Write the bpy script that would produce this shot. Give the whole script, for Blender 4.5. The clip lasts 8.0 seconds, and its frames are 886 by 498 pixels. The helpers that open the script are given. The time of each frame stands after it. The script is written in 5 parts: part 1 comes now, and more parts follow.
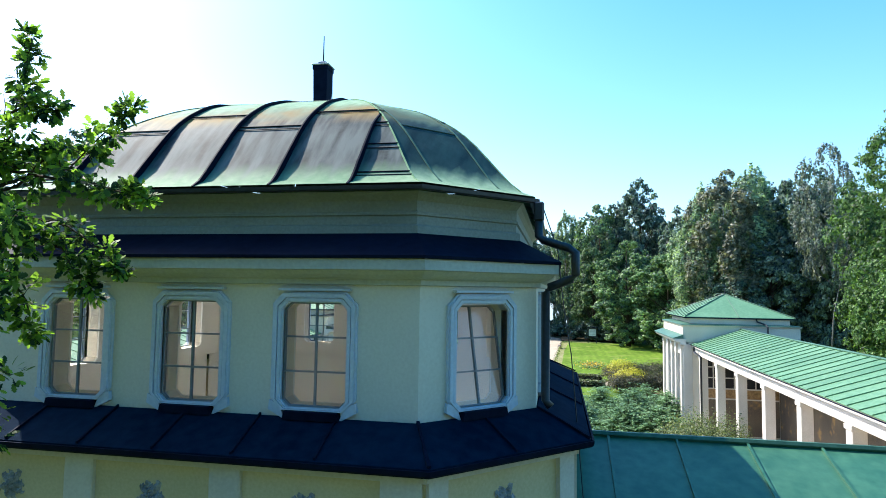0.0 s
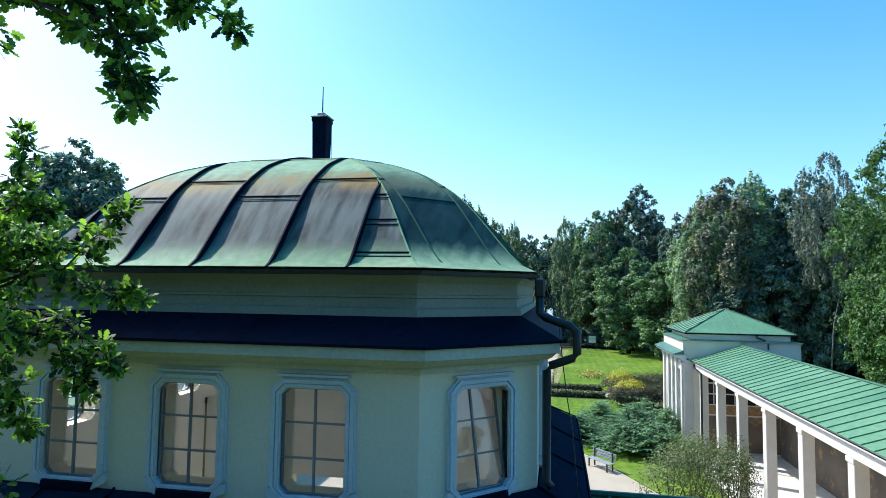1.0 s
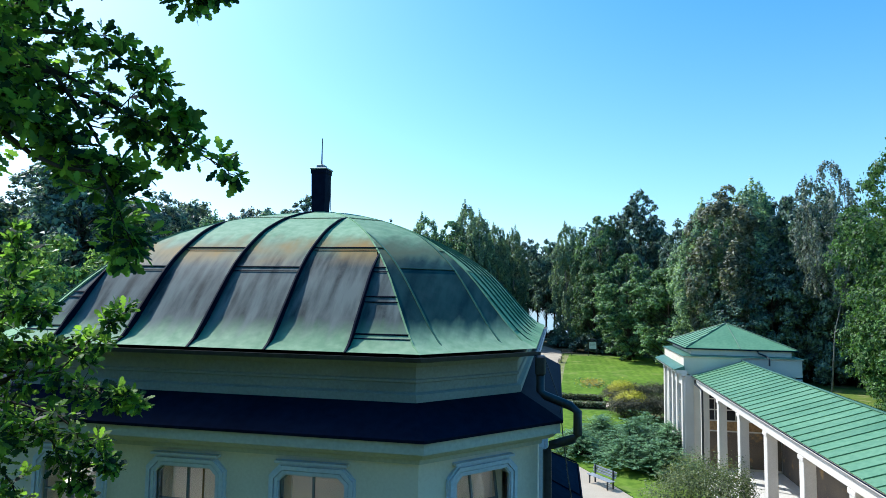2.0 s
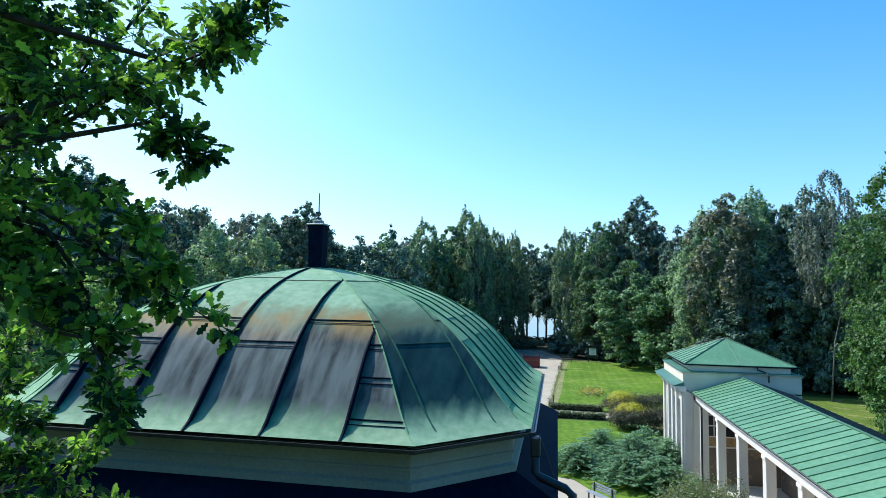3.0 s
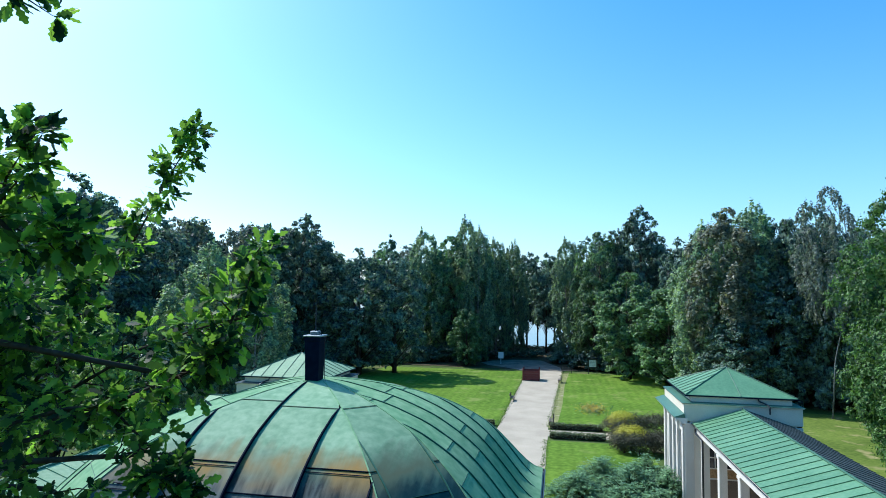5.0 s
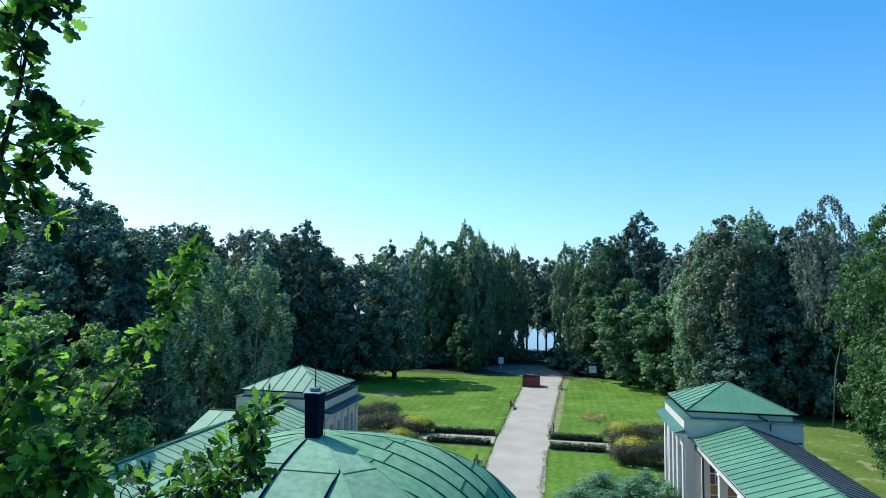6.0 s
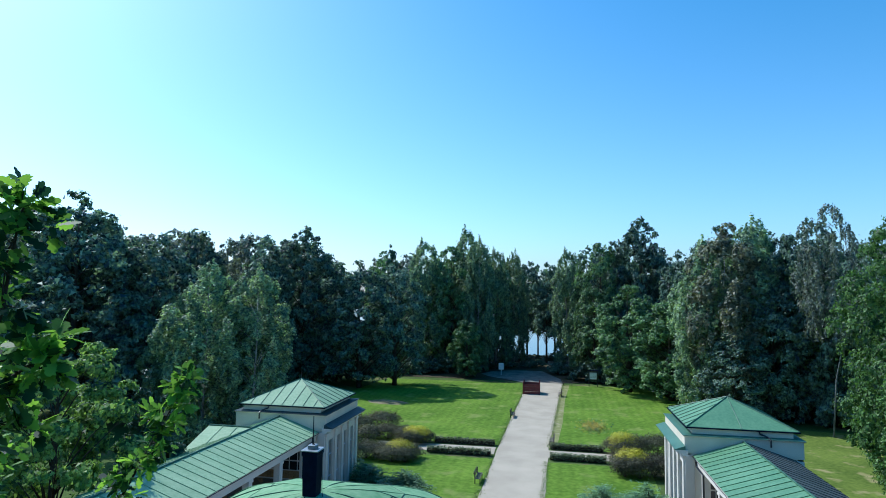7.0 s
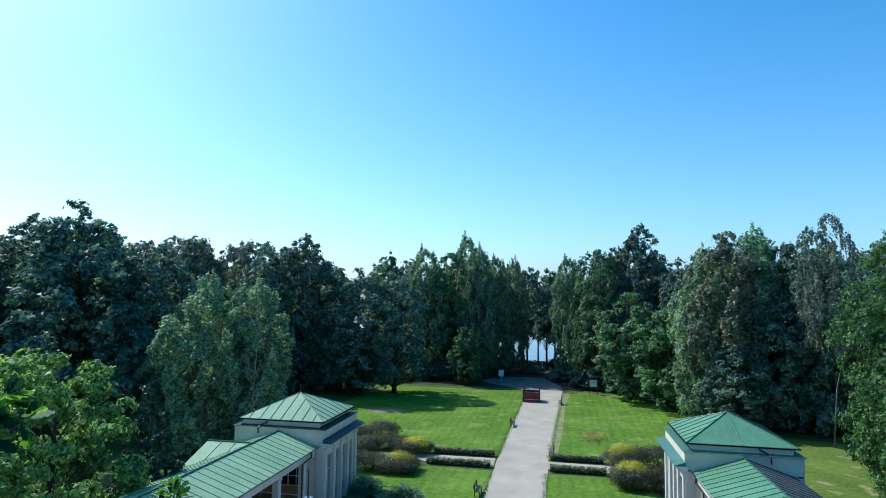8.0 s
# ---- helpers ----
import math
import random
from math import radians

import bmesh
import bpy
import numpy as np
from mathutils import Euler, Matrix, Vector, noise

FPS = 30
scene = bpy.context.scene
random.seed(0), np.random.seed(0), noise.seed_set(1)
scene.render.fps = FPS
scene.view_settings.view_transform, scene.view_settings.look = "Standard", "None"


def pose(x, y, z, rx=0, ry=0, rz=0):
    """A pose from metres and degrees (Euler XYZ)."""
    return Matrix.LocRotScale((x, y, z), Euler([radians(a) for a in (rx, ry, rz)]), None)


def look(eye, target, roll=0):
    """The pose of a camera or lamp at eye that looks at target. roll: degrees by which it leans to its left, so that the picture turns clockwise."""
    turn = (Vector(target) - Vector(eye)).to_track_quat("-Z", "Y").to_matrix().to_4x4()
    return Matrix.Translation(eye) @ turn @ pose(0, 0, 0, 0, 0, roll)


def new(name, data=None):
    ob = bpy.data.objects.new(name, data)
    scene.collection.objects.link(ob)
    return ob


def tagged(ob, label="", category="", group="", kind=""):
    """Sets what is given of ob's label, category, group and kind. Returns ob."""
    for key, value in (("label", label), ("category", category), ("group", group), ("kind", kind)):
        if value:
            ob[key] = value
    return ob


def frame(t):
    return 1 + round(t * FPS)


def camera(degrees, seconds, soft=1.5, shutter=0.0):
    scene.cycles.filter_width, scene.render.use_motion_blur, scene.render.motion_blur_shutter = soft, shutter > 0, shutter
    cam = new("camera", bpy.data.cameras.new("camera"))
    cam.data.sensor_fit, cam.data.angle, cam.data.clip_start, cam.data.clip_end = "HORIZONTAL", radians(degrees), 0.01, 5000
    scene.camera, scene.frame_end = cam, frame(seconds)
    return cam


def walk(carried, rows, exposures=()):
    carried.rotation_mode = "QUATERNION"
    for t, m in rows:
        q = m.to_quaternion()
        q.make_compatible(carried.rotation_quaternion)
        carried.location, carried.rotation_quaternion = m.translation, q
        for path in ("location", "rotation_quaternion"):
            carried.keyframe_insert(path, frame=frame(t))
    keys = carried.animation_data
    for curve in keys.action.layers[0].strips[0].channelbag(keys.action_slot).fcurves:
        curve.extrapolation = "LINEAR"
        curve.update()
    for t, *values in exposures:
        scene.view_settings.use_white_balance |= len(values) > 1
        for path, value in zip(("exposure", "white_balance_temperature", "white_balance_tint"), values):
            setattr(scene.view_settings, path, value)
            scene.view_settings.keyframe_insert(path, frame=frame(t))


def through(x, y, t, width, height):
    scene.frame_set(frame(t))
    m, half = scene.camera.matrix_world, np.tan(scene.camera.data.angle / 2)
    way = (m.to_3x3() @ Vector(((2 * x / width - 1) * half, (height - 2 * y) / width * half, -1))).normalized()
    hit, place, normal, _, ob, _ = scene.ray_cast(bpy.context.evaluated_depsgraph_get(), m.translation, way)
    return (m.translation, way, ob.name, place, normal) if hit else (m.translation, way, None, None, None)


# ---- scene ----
cam = camera(73.1, 8.0, soft=0.7)
PATH = [
    (0, (3.967, -9.357, 8.759), (3.593, -7.397, 8.894), 0.8),
    (0.5, (3.959, -9.361, 9.191), (3.586, -7.401, 9.329), 0.8),
    (1, (3.949, -9.346, 9.642), (3.576, -7.386, 9.782), 0.8),
    (1.5, (3.936, -9.336, 10.08), (3.562, -7.376, 10.221), 0.8),
    (3, (4.007, -9.407, 11.465), (3.631, -7.448, 11.609), 0.9),
    (3.5, (4.02, -9.426, 11.926), (3.644, -7.467, 12.071), 0.8),
    (4, (4.008, -9.396, 12.417), (3.632, -7.437, 12.562), 0.8),
    (4.5, (3.997, -9.372, 12.868), (3.622, -7.413, 13.014), 0.8),
    (6, (3.979, -9.42, 14.263), (3.604, -7.461, 14.411), 0.8),
    (6.5, (3.989, -9.428, 14.722), (3.613, -7.469, 14.871), 0.7),
    (7, (3.997, -9.424, 15.193), (3.621, -7.466, 15.344), 0.8),
    (7.5, (4.037, -9.406, 15.575), (3.66, -7.448, 15.73), 0.7),
    (8, (4.056, -9.406, 16.011), (3.679, -7.449, 16.17), 0.8),
]
walk(cam, [(t, look(eye, target, roll)) for t, eye, target, roll in PATH], exposures=[(0.0, 1.40, 5880, 10), (0.8, 1.05, 5600, 7), (1.5, 0.88, 5440, 6), (3.0, 0.77, 5360, 5), (4.5, 0.76, 5300, 4), (6.0, 0.54, 5120, 4), (8.0, 0.42, 5060, 3)])

# ---- sky and sun ----
SUN_EL, SUN_AZ = 48.0, -66.0          # degrees; azimuth clockwise from the garden axis (+y)
sun_way = Vector((math.sin(radians(SUN_AZ)) * math.cos(radians(SUN_EL)), math.cos(radians(SUN_AZ)) * math.cos(radians(SUN_EL)), math.sin(radians(SUN_EL))))
world = bpy.data.worlds.new("sky")
scene.world = world
world.use_nodes = True
wn = world.node_tree.nodes
sky = wn.new("ShaderNodeTexSky")
sky.sky_type = "NISHITA"
sky.sun_disc = False
sky.sun_elevation, sky.sun_rotation = radians(SUN_EL), radians(SUN_AZ)
sky.altitude, sky.air_density, sky.dust_density, sky.ozone_density = 400, 0.9, 2.1, 3.0
wn["Background"].inputs["Strength"].default_value = 0.125
tone = wn.new("ShaderNodeHueSaturation")
tone.inputs["Hue"].default_value, tone.inputs["Value"].default_value = 0.482, 1.13
way_up = wn.new("ShaderNodeSeparateXYZ")
world.node_tree.links.new(wn.new("ShaderNodeTexCoord").outputs["Generated"], way_up.inputs["Vector"])
deepen = wn.new("ShaderNodeMapRange")      # paler towards the horizon, deeper overhead
deepen.inputs["From Min"].default_value, deepen.inputs["From Max"].default_value = 0.0, 1.0
deepen.inputs["To Min"].default_value, deepen.inputs["To Max"].default_value = 1.0, 1.6
world.node_tree.links.new(way_up.outputs["Z"], deepen.inputs["Value"])
world.node_tree.links.new(deepen.outputs["Result"], tone.inputs["Saturation"])
world.node_tree.links.new(sky.outputs["Color"], tone.inputs["Color"])
world.node_tree.links.new(tone.outputs["Color"], wn["Background"].inputs["Color"])
lamp = bpy.data.lights.new("sun", "SUN")
lamp.energy, lamp.angle, lamp.color = 3.4, radians(0.53), (1.0, 0.88, 0.72)
sun = new("sun", lamp)
sun.matrix_world = look(sun_way * 300, (0, 0, 0))


# ---- materials ----
def surface(name, dark, light, rough=0.6, metal=0.0, grain=14.0, broad=0.7, bump=0.15, third=None, random_tint=0.0, spec=0.5, island=False):
    """Colour from two scales of noise in world metres, fine relief, optional third colour in patches."""
    m = bpy.data.materials.new(name)
    m.use_nodes = True
    n, l = m.node_tree.nodes, m.node_tree.links
    b = n["Principled BSDF"]
    b.inputs["Roughness"].default_value, b.inputs["Metallic"].default_value = rough, metal
    b.inputs["Specular IOR Level"].default_value = spec
    geo = n.new("ShaderNodeNewGeometry")
    fine, wide = n.new("ShaderNodeTexNoise"), n.new("ShaderNodeTexNoise")
    for tex, sc, det in ((fine, grain, 6.0), (wide, broad, 5.0)):
        tex.inputs["Scale"].default_value, tex.inputs["Detail"].default_value = sc, det
        l.new(geo.outputs["Position"], tex.inputs["Vector"])
    add = n.new("ShaderNodeMath"); add.operation = "ADD"
    l.new(fine.outputs["Fac"], add.inputs[0]); l.new(wide.outputs["Fac"], add.inputs[1])
    spread = n.new("ShaderNodeMapRange")
    spread.inputs["From Min"].default_value, spread.inputs["From Max"].default_value = 0.75, 1.25
    l.new(add.outputs[0], spread.inputs["Value"])
    mix = n.new("ShaderNodeMix"); mix.data_type = "RGBA"
    mix.inputs["A"].default_value, mix.inputs["B"].default_value = (*dark, 1), (*light, 1)
    l.new(spread.outputs["Result"], mix.inputs["Factor"])
    out = mix.outputs["Result"]
    if third:
        patch = n.new("ShaderNodeTexNoise"); patch.inputs["Scale"].default_value, patch.inputs["Detail"].default_value = broad * 2.3, 8.0
        l.new(geo.outputs["Position"], patch.inputs["Vector"])
        cut = n.new("ShaderNodeMapRange"); cut.inputs["From Min"].default_value, cut.inputs["From Max"].default_value = 0.56, 0.68
        l.new(patch.outputs["Fac"], cut.inputs["Value"])
        m2 = n.new("ShaderNodeMix"); m2.data_type = "RGBA"
        l.new(cut.outputs["Result"], m2.inputs["Factor"]); l.new(out, m2.inputs["A"]); m2.inputs["B"].default_value = (*third, 1)
        out = m2.outputs["Result"]
    if random_tint:
        src = geo.outputs["Random Per Island"] if island else n.new("ShaderNodeObjectInfo").outputs["Random"]
        mr = n.new("ShaderNodeMapRange"); mr.inputs["To Min"].default_value, mr.inputs["To Max"].default_value = 1 - random_tint, 1 + random_tint
        l.new(src, mr.inputs["Value"])
        hsv = n.new("ShaderNodeHueSaturation"); l.new(mr.outputs["Result"], hsv.inputs["Value"]); l.new(out, hsv.inputs["Color"])
        out = hsv.outputs["Color"]
    l.new(out, b.inputs["Base Color"])
    if bump:
        bp = n.new("ShaderNodeBump"); bp.inputs["Strength"].default_value, bp.inputs["Distance"].default_value = bump, 0.02
        l.new(add.outputs[0], bp.inputs["Height"]); l.new(bp.outputs["Normal"], b.inputs["Normal"])
    return m


def foliage(name, dark, light, through=0.45, broad=0.35, gloss=0.35, low=0.55, high=1.35):
    """Leaves: diffuse and translucent, each leaf its own tone, larger patches of tone over the crown."""
    m = bpy.data.materials.new(name)
    m.use_nodes = True
    n, l = m.node_tree.nodes, m.node_tree.links
    b = n["Principled BSDF"]
    b.inputs["Roughness"].default_value, b.inputs["Specular IOR Level"].default_value = 0.5, gloss
    geo, obj = n.new("ShaderNodeNewGeometry"), n.new("ShaderNodeObjectInfo")
    wide = n.new("ShaderNodeTexNoise"); wide.inputs["Scale"].default_value = broad
    l.new(geo.outputs["Position"], wide.inputs["Vector"])
    add = n.new("ShaderNodeMath"); add.operation = "ADD"
    l.new(geo.outputs["Random Per Island"], add.inputs[0]); l.new(wide.outputs["Fac"], add.inputs[1])
    half = n.new("ShaderNodeMapRange"); half.inputs["From Min"].default_value, half.inputs["From Max"].default_value = low, high
    l.new(add.outputs[0], half.inputs["Value"])
    mix = n.new("ShaderNodeMix"); mix.data_type = "RGBA"
    mix.inputs["A"].default_value, mix.inputs["B"].default_value = (*dark, 1), (*light, 1)
    l.new(half.outputs["Result"], mix.inputs["Factor"])
    mr = n.new("ShaderNodeMapRange"); mr.inputs["To Min"].default_value, mr.inputs["To Max"].default_value = 0.95, 1.5
    l.new(obj.outputs["Random"], mr.inputs["Value"])
    hsv = n.new("ShaderNodeHueSaturation"); l.new(mr.outputs["Result"], hsv.inputs["Value"]); l.new(mix.outputs["Result"], hsv.inputs["Color"])
    l.new(hsv.outputs["Color"], b.inputs["Base Color"])
    tr = n.new("ShaderNodeBsdfTranslucent")
    warm = n.new("ShaderNodeMix"); warm.data_type = "RGBA"; warm.blend_type = "MULTIPLY"; warm.inputs["Factor"].default_value = 1.0
    l.new(hsv.outputs["Color"], warm.inputs["A"]); warm.inputs["B"].default_value = (1.4, 1.5, 0.75, 1)
    l.new(warm.outputs["Result"], tr.inputs["Color"])
    ms = n.new("ShaderNodeMixShader"); ms.inputs["Fac"].default_value = through
    l.new(b.outputs["BSDF"], ms.inputs[1]); l.new(tr.outputs["BSDF"], ms.inputs[2])
    l.new(ms.outputs["Shader"], n["Material Output"].inputs["Surface"])
    return m


def weathered_copper(name, bare=((0.022, 0.035, 0.039), (0.165, 0.194, 0.182)), rusty=(0.31, 0.195, 0.06), patchy=0.5):
    """Verdigris with brown, bare, streaked metal between two levels of the dome and rusty stains at its upper rim."""
    m = surface(name, (0.175, 0.300, 0.175), (0.31, 0.435, 0.275), rough=0.62, spec=0.05, grain=9, broad=0.8, bump=0.12, random_tint=0.08)
    n, l = m.node_tree.nodes, m.node_tree.links
    b = n["Principled BSDF"]
    green = b.inputs["Base Color"].links[0].from_socket
    geo = n.new("ShaderNodeNewGeometry")
    sep = n.new("ShaderNodeSeparateXYZ"); l.new(geo.outputs["Position"], sep.inputs["Vector"])
    stretch = n.new("ShaderNodeVectorMath"); stretch.operation = "MULTIPLY"; stretch.inputs[1].default_value = (7.0, 1.2, 1.2)
    l.new(geo.outputs["Position"], stretch.inputs[0])
    streak = n.new("ShaderNodeTexNoise"); streak.inputs["Scale"].default_value, streak.inputs["Detail"].default_value = 1.0, 7.0
    l.new(stretch.outputs["Vector"], streak.inputs["Vector"])
    jit = n.new("ShaderNodeMath"); jit.operation = "MULTIPLY_ADD"; jit.inputs[1].default_value = 0.35
    l.new(streak.outputs["Fac"], jit.inputs[0]); l.new(sep.outputs["Z"], jit.inputs[2])
    ramp = n.new("ShaderNodeValToRGB")
    mr = n.new("ShaderNodeMapRange"); mr.inputs["From Min"].default_value, mr.inputs["From Max"].default_value = 10.0, 11.6
    l.new(jit.outputs[0], mr.inputs["Value"]); l.new(mr.outputs["Result"], ramp.inputs["Fac"])
    e = ramp.color_ramp.elements
    e[0].position, e[0].color = 0.09, (0, 0, 0, 1)
    e[1].position, e[1].color = 0.24, (1, 1, 1, 1)
    x = e.new(0.66); x.color = (1, 1, 1, 1)
    x = e.new(0.92); x.color = (0, 0, 0, 1)
    brown = n.new("ShaderNodeMix"); brown.data_type = "RGBA"
    brown.inputs["A"].default_value, brown.inputs["B"].default_value = (*bare[0], 1), (*bare[1], 1)
    wash = n.new("ShaderNodeMapRange"); wash.inputs["From Min"].default_value, wash.inputs["From Max"].default_value = 0.36, 0.64
    l.new(streak.outputs["Fac"], wash.inputs["Value"]); l.new(wash.outputs["Result"], brown.inputs["Factor"])
    mix = n.new("ShaderNodeMix"); mix.data_type = "RGBA"
    fleck = n.new("ShaderNodeTexNoise"); fleck.inputs["Scale"].default_value, fleck.inputs["Detail"].default_value, fleck.inputs["Roughness"].default_value = 3.2, 9.0, 0.72
    l.new(geo.outputs["Position"], fleck.inputs["Vector"])
    fleck_cut = n.new("ShaderNodeMapRange"); fleck_cut.inputs["From Min"].default_value, fleck_cut.inputs["From Max"].default_value, fleck_cut.inputs["To Max"].default_value = 0.49, 0.72, patchy
    l.new(fleck.outputs["Fac"], fleck_cut.inputs["Value"])
    bloom = n.new("ShaderNodeMix"); bloom.data_type = "RGBA"
    l.new(fleck_cut.outputs["Result"], bloom.inputs["Factor"]); l.new(brown.outputs["Result"], bloom.inputs["A"]); bloom.inputs["B"].default_value = (0.155, 0.18, 0.175, 1)
    l.new(ramp.outputs["Color"], mix.inputs["Factor"]); l.new(green, mix.inputs["A"]); l.new(bloom.outputs["Result"], mix.inputs["B"])
    rim = n.new("ShaderNodeValToRGB")
    l.new(mr.outputs["Result"], rim.inputs["Fac"])
    r = rim.color_ramp.elements
    r[0].position, r[0].color = 0.60, (0, 0, 0, 1)
    r[1].position, r[1].color = 0.76, (1, 1, 1, 1)
    x = r.new(0.92); x.color = (0, 0, 0, 1)
    blot = n.new("ShaderNodeTexNoise"); blot.inputs["Scale"].default_value = 1.3
    l.new(geo.outputs["Position"], blot.inputs["Vector"])
    cut = n.new("ShaderNodeMapRange"); cut.inputs["From Min"].default_value, cut.inputs["From Max"].default_value = 0.42, 0.60
    l.new(blot.outputs["Fac"], cut.inputs["Value"])
    both = n.new("ShaderNodeMath"); both.operation = "MULTIPLY"
    l.new(rim.outputs["Color"], both.inputs[0]); l.new(cut.outputs["Result"], both.inputs[1])
    rust = n.new("ShaderNodeMix"); rust.data_type = "RGBA"
    l.new(both.outputs[0], rust.inputs["Factor"]); l.new(mix.outputs["Result"], rust.inputs["A"]); rust.inputs["B"].default_value = (*rusty, 1)
    l.new(rust.outputs["Result"], b.inputs["Base Color"])
    sheen = n.new("ShaderNodeMapRange"); sheen.inputs["To Min"].default_value, sheen.inputs["To Max"].default_value = 0.05, 0.07
    l.new(ramp.outputs["Color"], sheen.inputs["Value"]); l.new(sheen.outputs["Result"], b.inputs["Specular IOR Level"])  # bare metal is shinier than verdigris
    return m


COPPER = surface("verdigris_copper", (0.14, 0.28, 0.138), (0.27, 0.41, 0.228), spec=0.06, rough=0.7, grain=7, broad=0.6, bump=0.1, random_tint=0.07)
COPPER_FRONT = weathered_copper("weathered_copper")
COPPER_CORNER = weathered_copper("tarnished_copper", ((0.012, 0.040, 0.044), (0.032, 0.078, 0.074)), (0.12, 0.14, 0.085), 0.12)
WING_ROOF = surface("dark_green_painted_sheet", (0.026, 0.105, 0.062), (0.066, 0.180, 0.102), rough=0.42, grain=6, broad=0.5, bump=0.05, random_tint=0.1)
# roofs of the west buildings, a paler green than the east ones
PALE_ROOF = surface("pale_green_sheet", (0.24, 0.36, 0.205), (0.34, 0.455, 0.275), rough=0.6, spec=0.15, grain=6, broad=0.5, bump=0.05, random_tint=0.07)
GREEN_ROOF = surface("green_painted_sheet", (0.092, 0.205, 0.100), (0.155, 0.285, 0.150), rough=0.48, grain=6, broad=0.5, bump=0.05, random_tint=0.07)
DARK_METAL = surface("dark_old_sheet", (0.003, 0.006, 0.018), (0.007, 0.012, 0.030), rough=0.6, spec=0.03, grain=10, broad=1.0, bump=0.1)
SKIRT_SHEET = surface("dark_teal_sheet", (0.002, 0.010, 0.026), (0.007, 0.021, 0.045), rough=0.8, spec=0.02, grain=8, broad=0.9, bump=0.08)
GREY_SHEET = surface("plain_grey_sheet", (0.055, 0.066, 0.064), (0.10, 0.115, 0.11), rough=0.55, grain=8, broad=0.6, bump=0.08, random_tint=0.1, spec=0.3)
GREY_PAINT = surface("grey_blue_window_paint", (0.16, 0.19, 0.22), (0.26, 0.29, 0.32), rough=0.5, grain=30, broad=2.0, bump=0.05)
ZINC = surface("grey_zinc", (0.22, 0.24, 0.25), (0.34, 0.36, 0.37), rough=0.45, metal=0.6, grain=12, broad=2.0, bump=0.05)
# seams, ribs and ridges: the shadow line along them is put into a darker green
SEAM_GREEN = surface("dark_green_seam", (0.03, 0.09, 0.05), (0.06, 0.15, 0.09), rough=0.5, grain=10, broad=1.0, bump=0.05)
# west pavilion's ledges: darker and bluer than the east's
DARK_LEDGE = surface("dark_blue_green_ledge", (0.018, 0.035, 0.042), (0.038, 0.066, 0.072), rough=0.55, grain=7, broad=0.8, bump=0.1, spec=0.25)
# darker than the roof green: the ledge's shade is put into the colour
LEDGE = surface("shade_darkened_ledge", (0.05, 0.13, 0.09), (0.09, 0.19, 0.14), rough=0.5, grain=7, broad=0.8, bump=0.1)
BLACK_METAL = surface("black_painted_metal", (0.012, 0.014, 0.018), (0.03, 0.033, 0.04), rough=0.4, grain=20, broad=2.0, bump=0.05)
CREAM = surface("cream_plaster", (0.715, 0.645, 0.535), (0.80, 0.735, 0.625), rough=0.85, grain=30, broad=0.8, bump=0.06)
OCHRE = surface("ochre_plaster", (0.58, 0.49, 0.29), (0.68, 0.58, 0.37), rough=0.85, grain=30, broad=0.8, bump=0.15)
WHITE = surface("white_plaster", (0.57, 0.525, 0.465), (0.68, 0.635, 0.57), rough=0.8, grain=30, broad=0.9, bump=0.12)
WARM_PLASTER = surface("pale_warm_plaster", (0.60, 0.53, 0.415), (0.71, 0.635, 0.51), rough=0.85, grain=26, broad=0.9, bump=0.12)
TRIM = surface("pale_blue_moulding", (0.54, 0.585, 0.69), (0.67, 0.71, 0.81), rough=0.6, grain=25, broad=1.2, bump=0.08)
CORNICE = surface("pale_cornice_paint", (0.46, 0.46, 0.41), (0.58, 0.58, 0.52), rough=0.7, grain=25, broad=1.2, bump=0.1)
ATTIC = surface("olive_grey_plaster", (0.29, 0.295, 0.25), (0.38, 0.38, 0.325), rough=0.85, grain=30, broad=0.9, bump=0.15)
STUCCO = surface("grey_stucco", (0.22, 0.23, 0.25), (0.46, 0.47, 0.50), rough=0.85, grain=24, broad=6.0, bump=0.4)
INSIDE = surface("warm_inner_plaster", (0.88, 0.86, 0.81), (0.93, 0.91, 0.87), rough=0.85, grain=20, broad=0.7, bump=0.05)
TAN = surface("brown_back_wall", (0.10, 0.080, 0.066), (0.19, 0.145, 0.10), rough=0.8, grain=20, broad=0.8, bump=0.1, third=(0.36, 0.22, 0.09))
OCHRE_PANEL = surface("brown_ochre_panel", (0.20, 0.12, 0.05), (0.42, 0.27, 0.12), rough=0.8, grain=9, broad=1.4, bump=0.1)
STONE = surface("pale_stone_floor", (0.56, 0.54, 0.50), (0.70, 0.68, 0.63), rough=0.75, grain=12, broad=0.7, bump=0.1)
GRAVEL = surface("pale_sandy_gravel", (0.375, 0.318, 0.24), (0.505, 0.433, 0.332), rough=0.95, grain=40, broad=0.35, bump=0.4, spec=0.2)
LAWN = surface("mown_grass", (0.072, 0.138, 0.013), (0.168, 0.258, 0.031), rough=0.9, grain=2.2, broad=0.16, bump=0.6, spec=0.08, third=(0.20, 0.25, 0.06))
ln, ll = LAWN.node_tree.nodes, LAWN.node_tree.links      # mowing lanes a metre wide, slightly lighter and darker by turns
lane = ln.new("ShaderNodeTexWave"); lane.bands_direction = "X"
lane.inputs["Scale"].default_value, lane.inputs["Distortion"].default_value, lane.inputs["Detail"].default_value, lane.inputs["Detail Scale"].default_value = 0.30, 2.5, 3.0, 0.4
ll.new(ln.new("ShaderNodeNewGeometry").outputs["Position"], lane.inputs["Vector"])
lane_mix = ln.new("ShaderNodeHueSaturation")
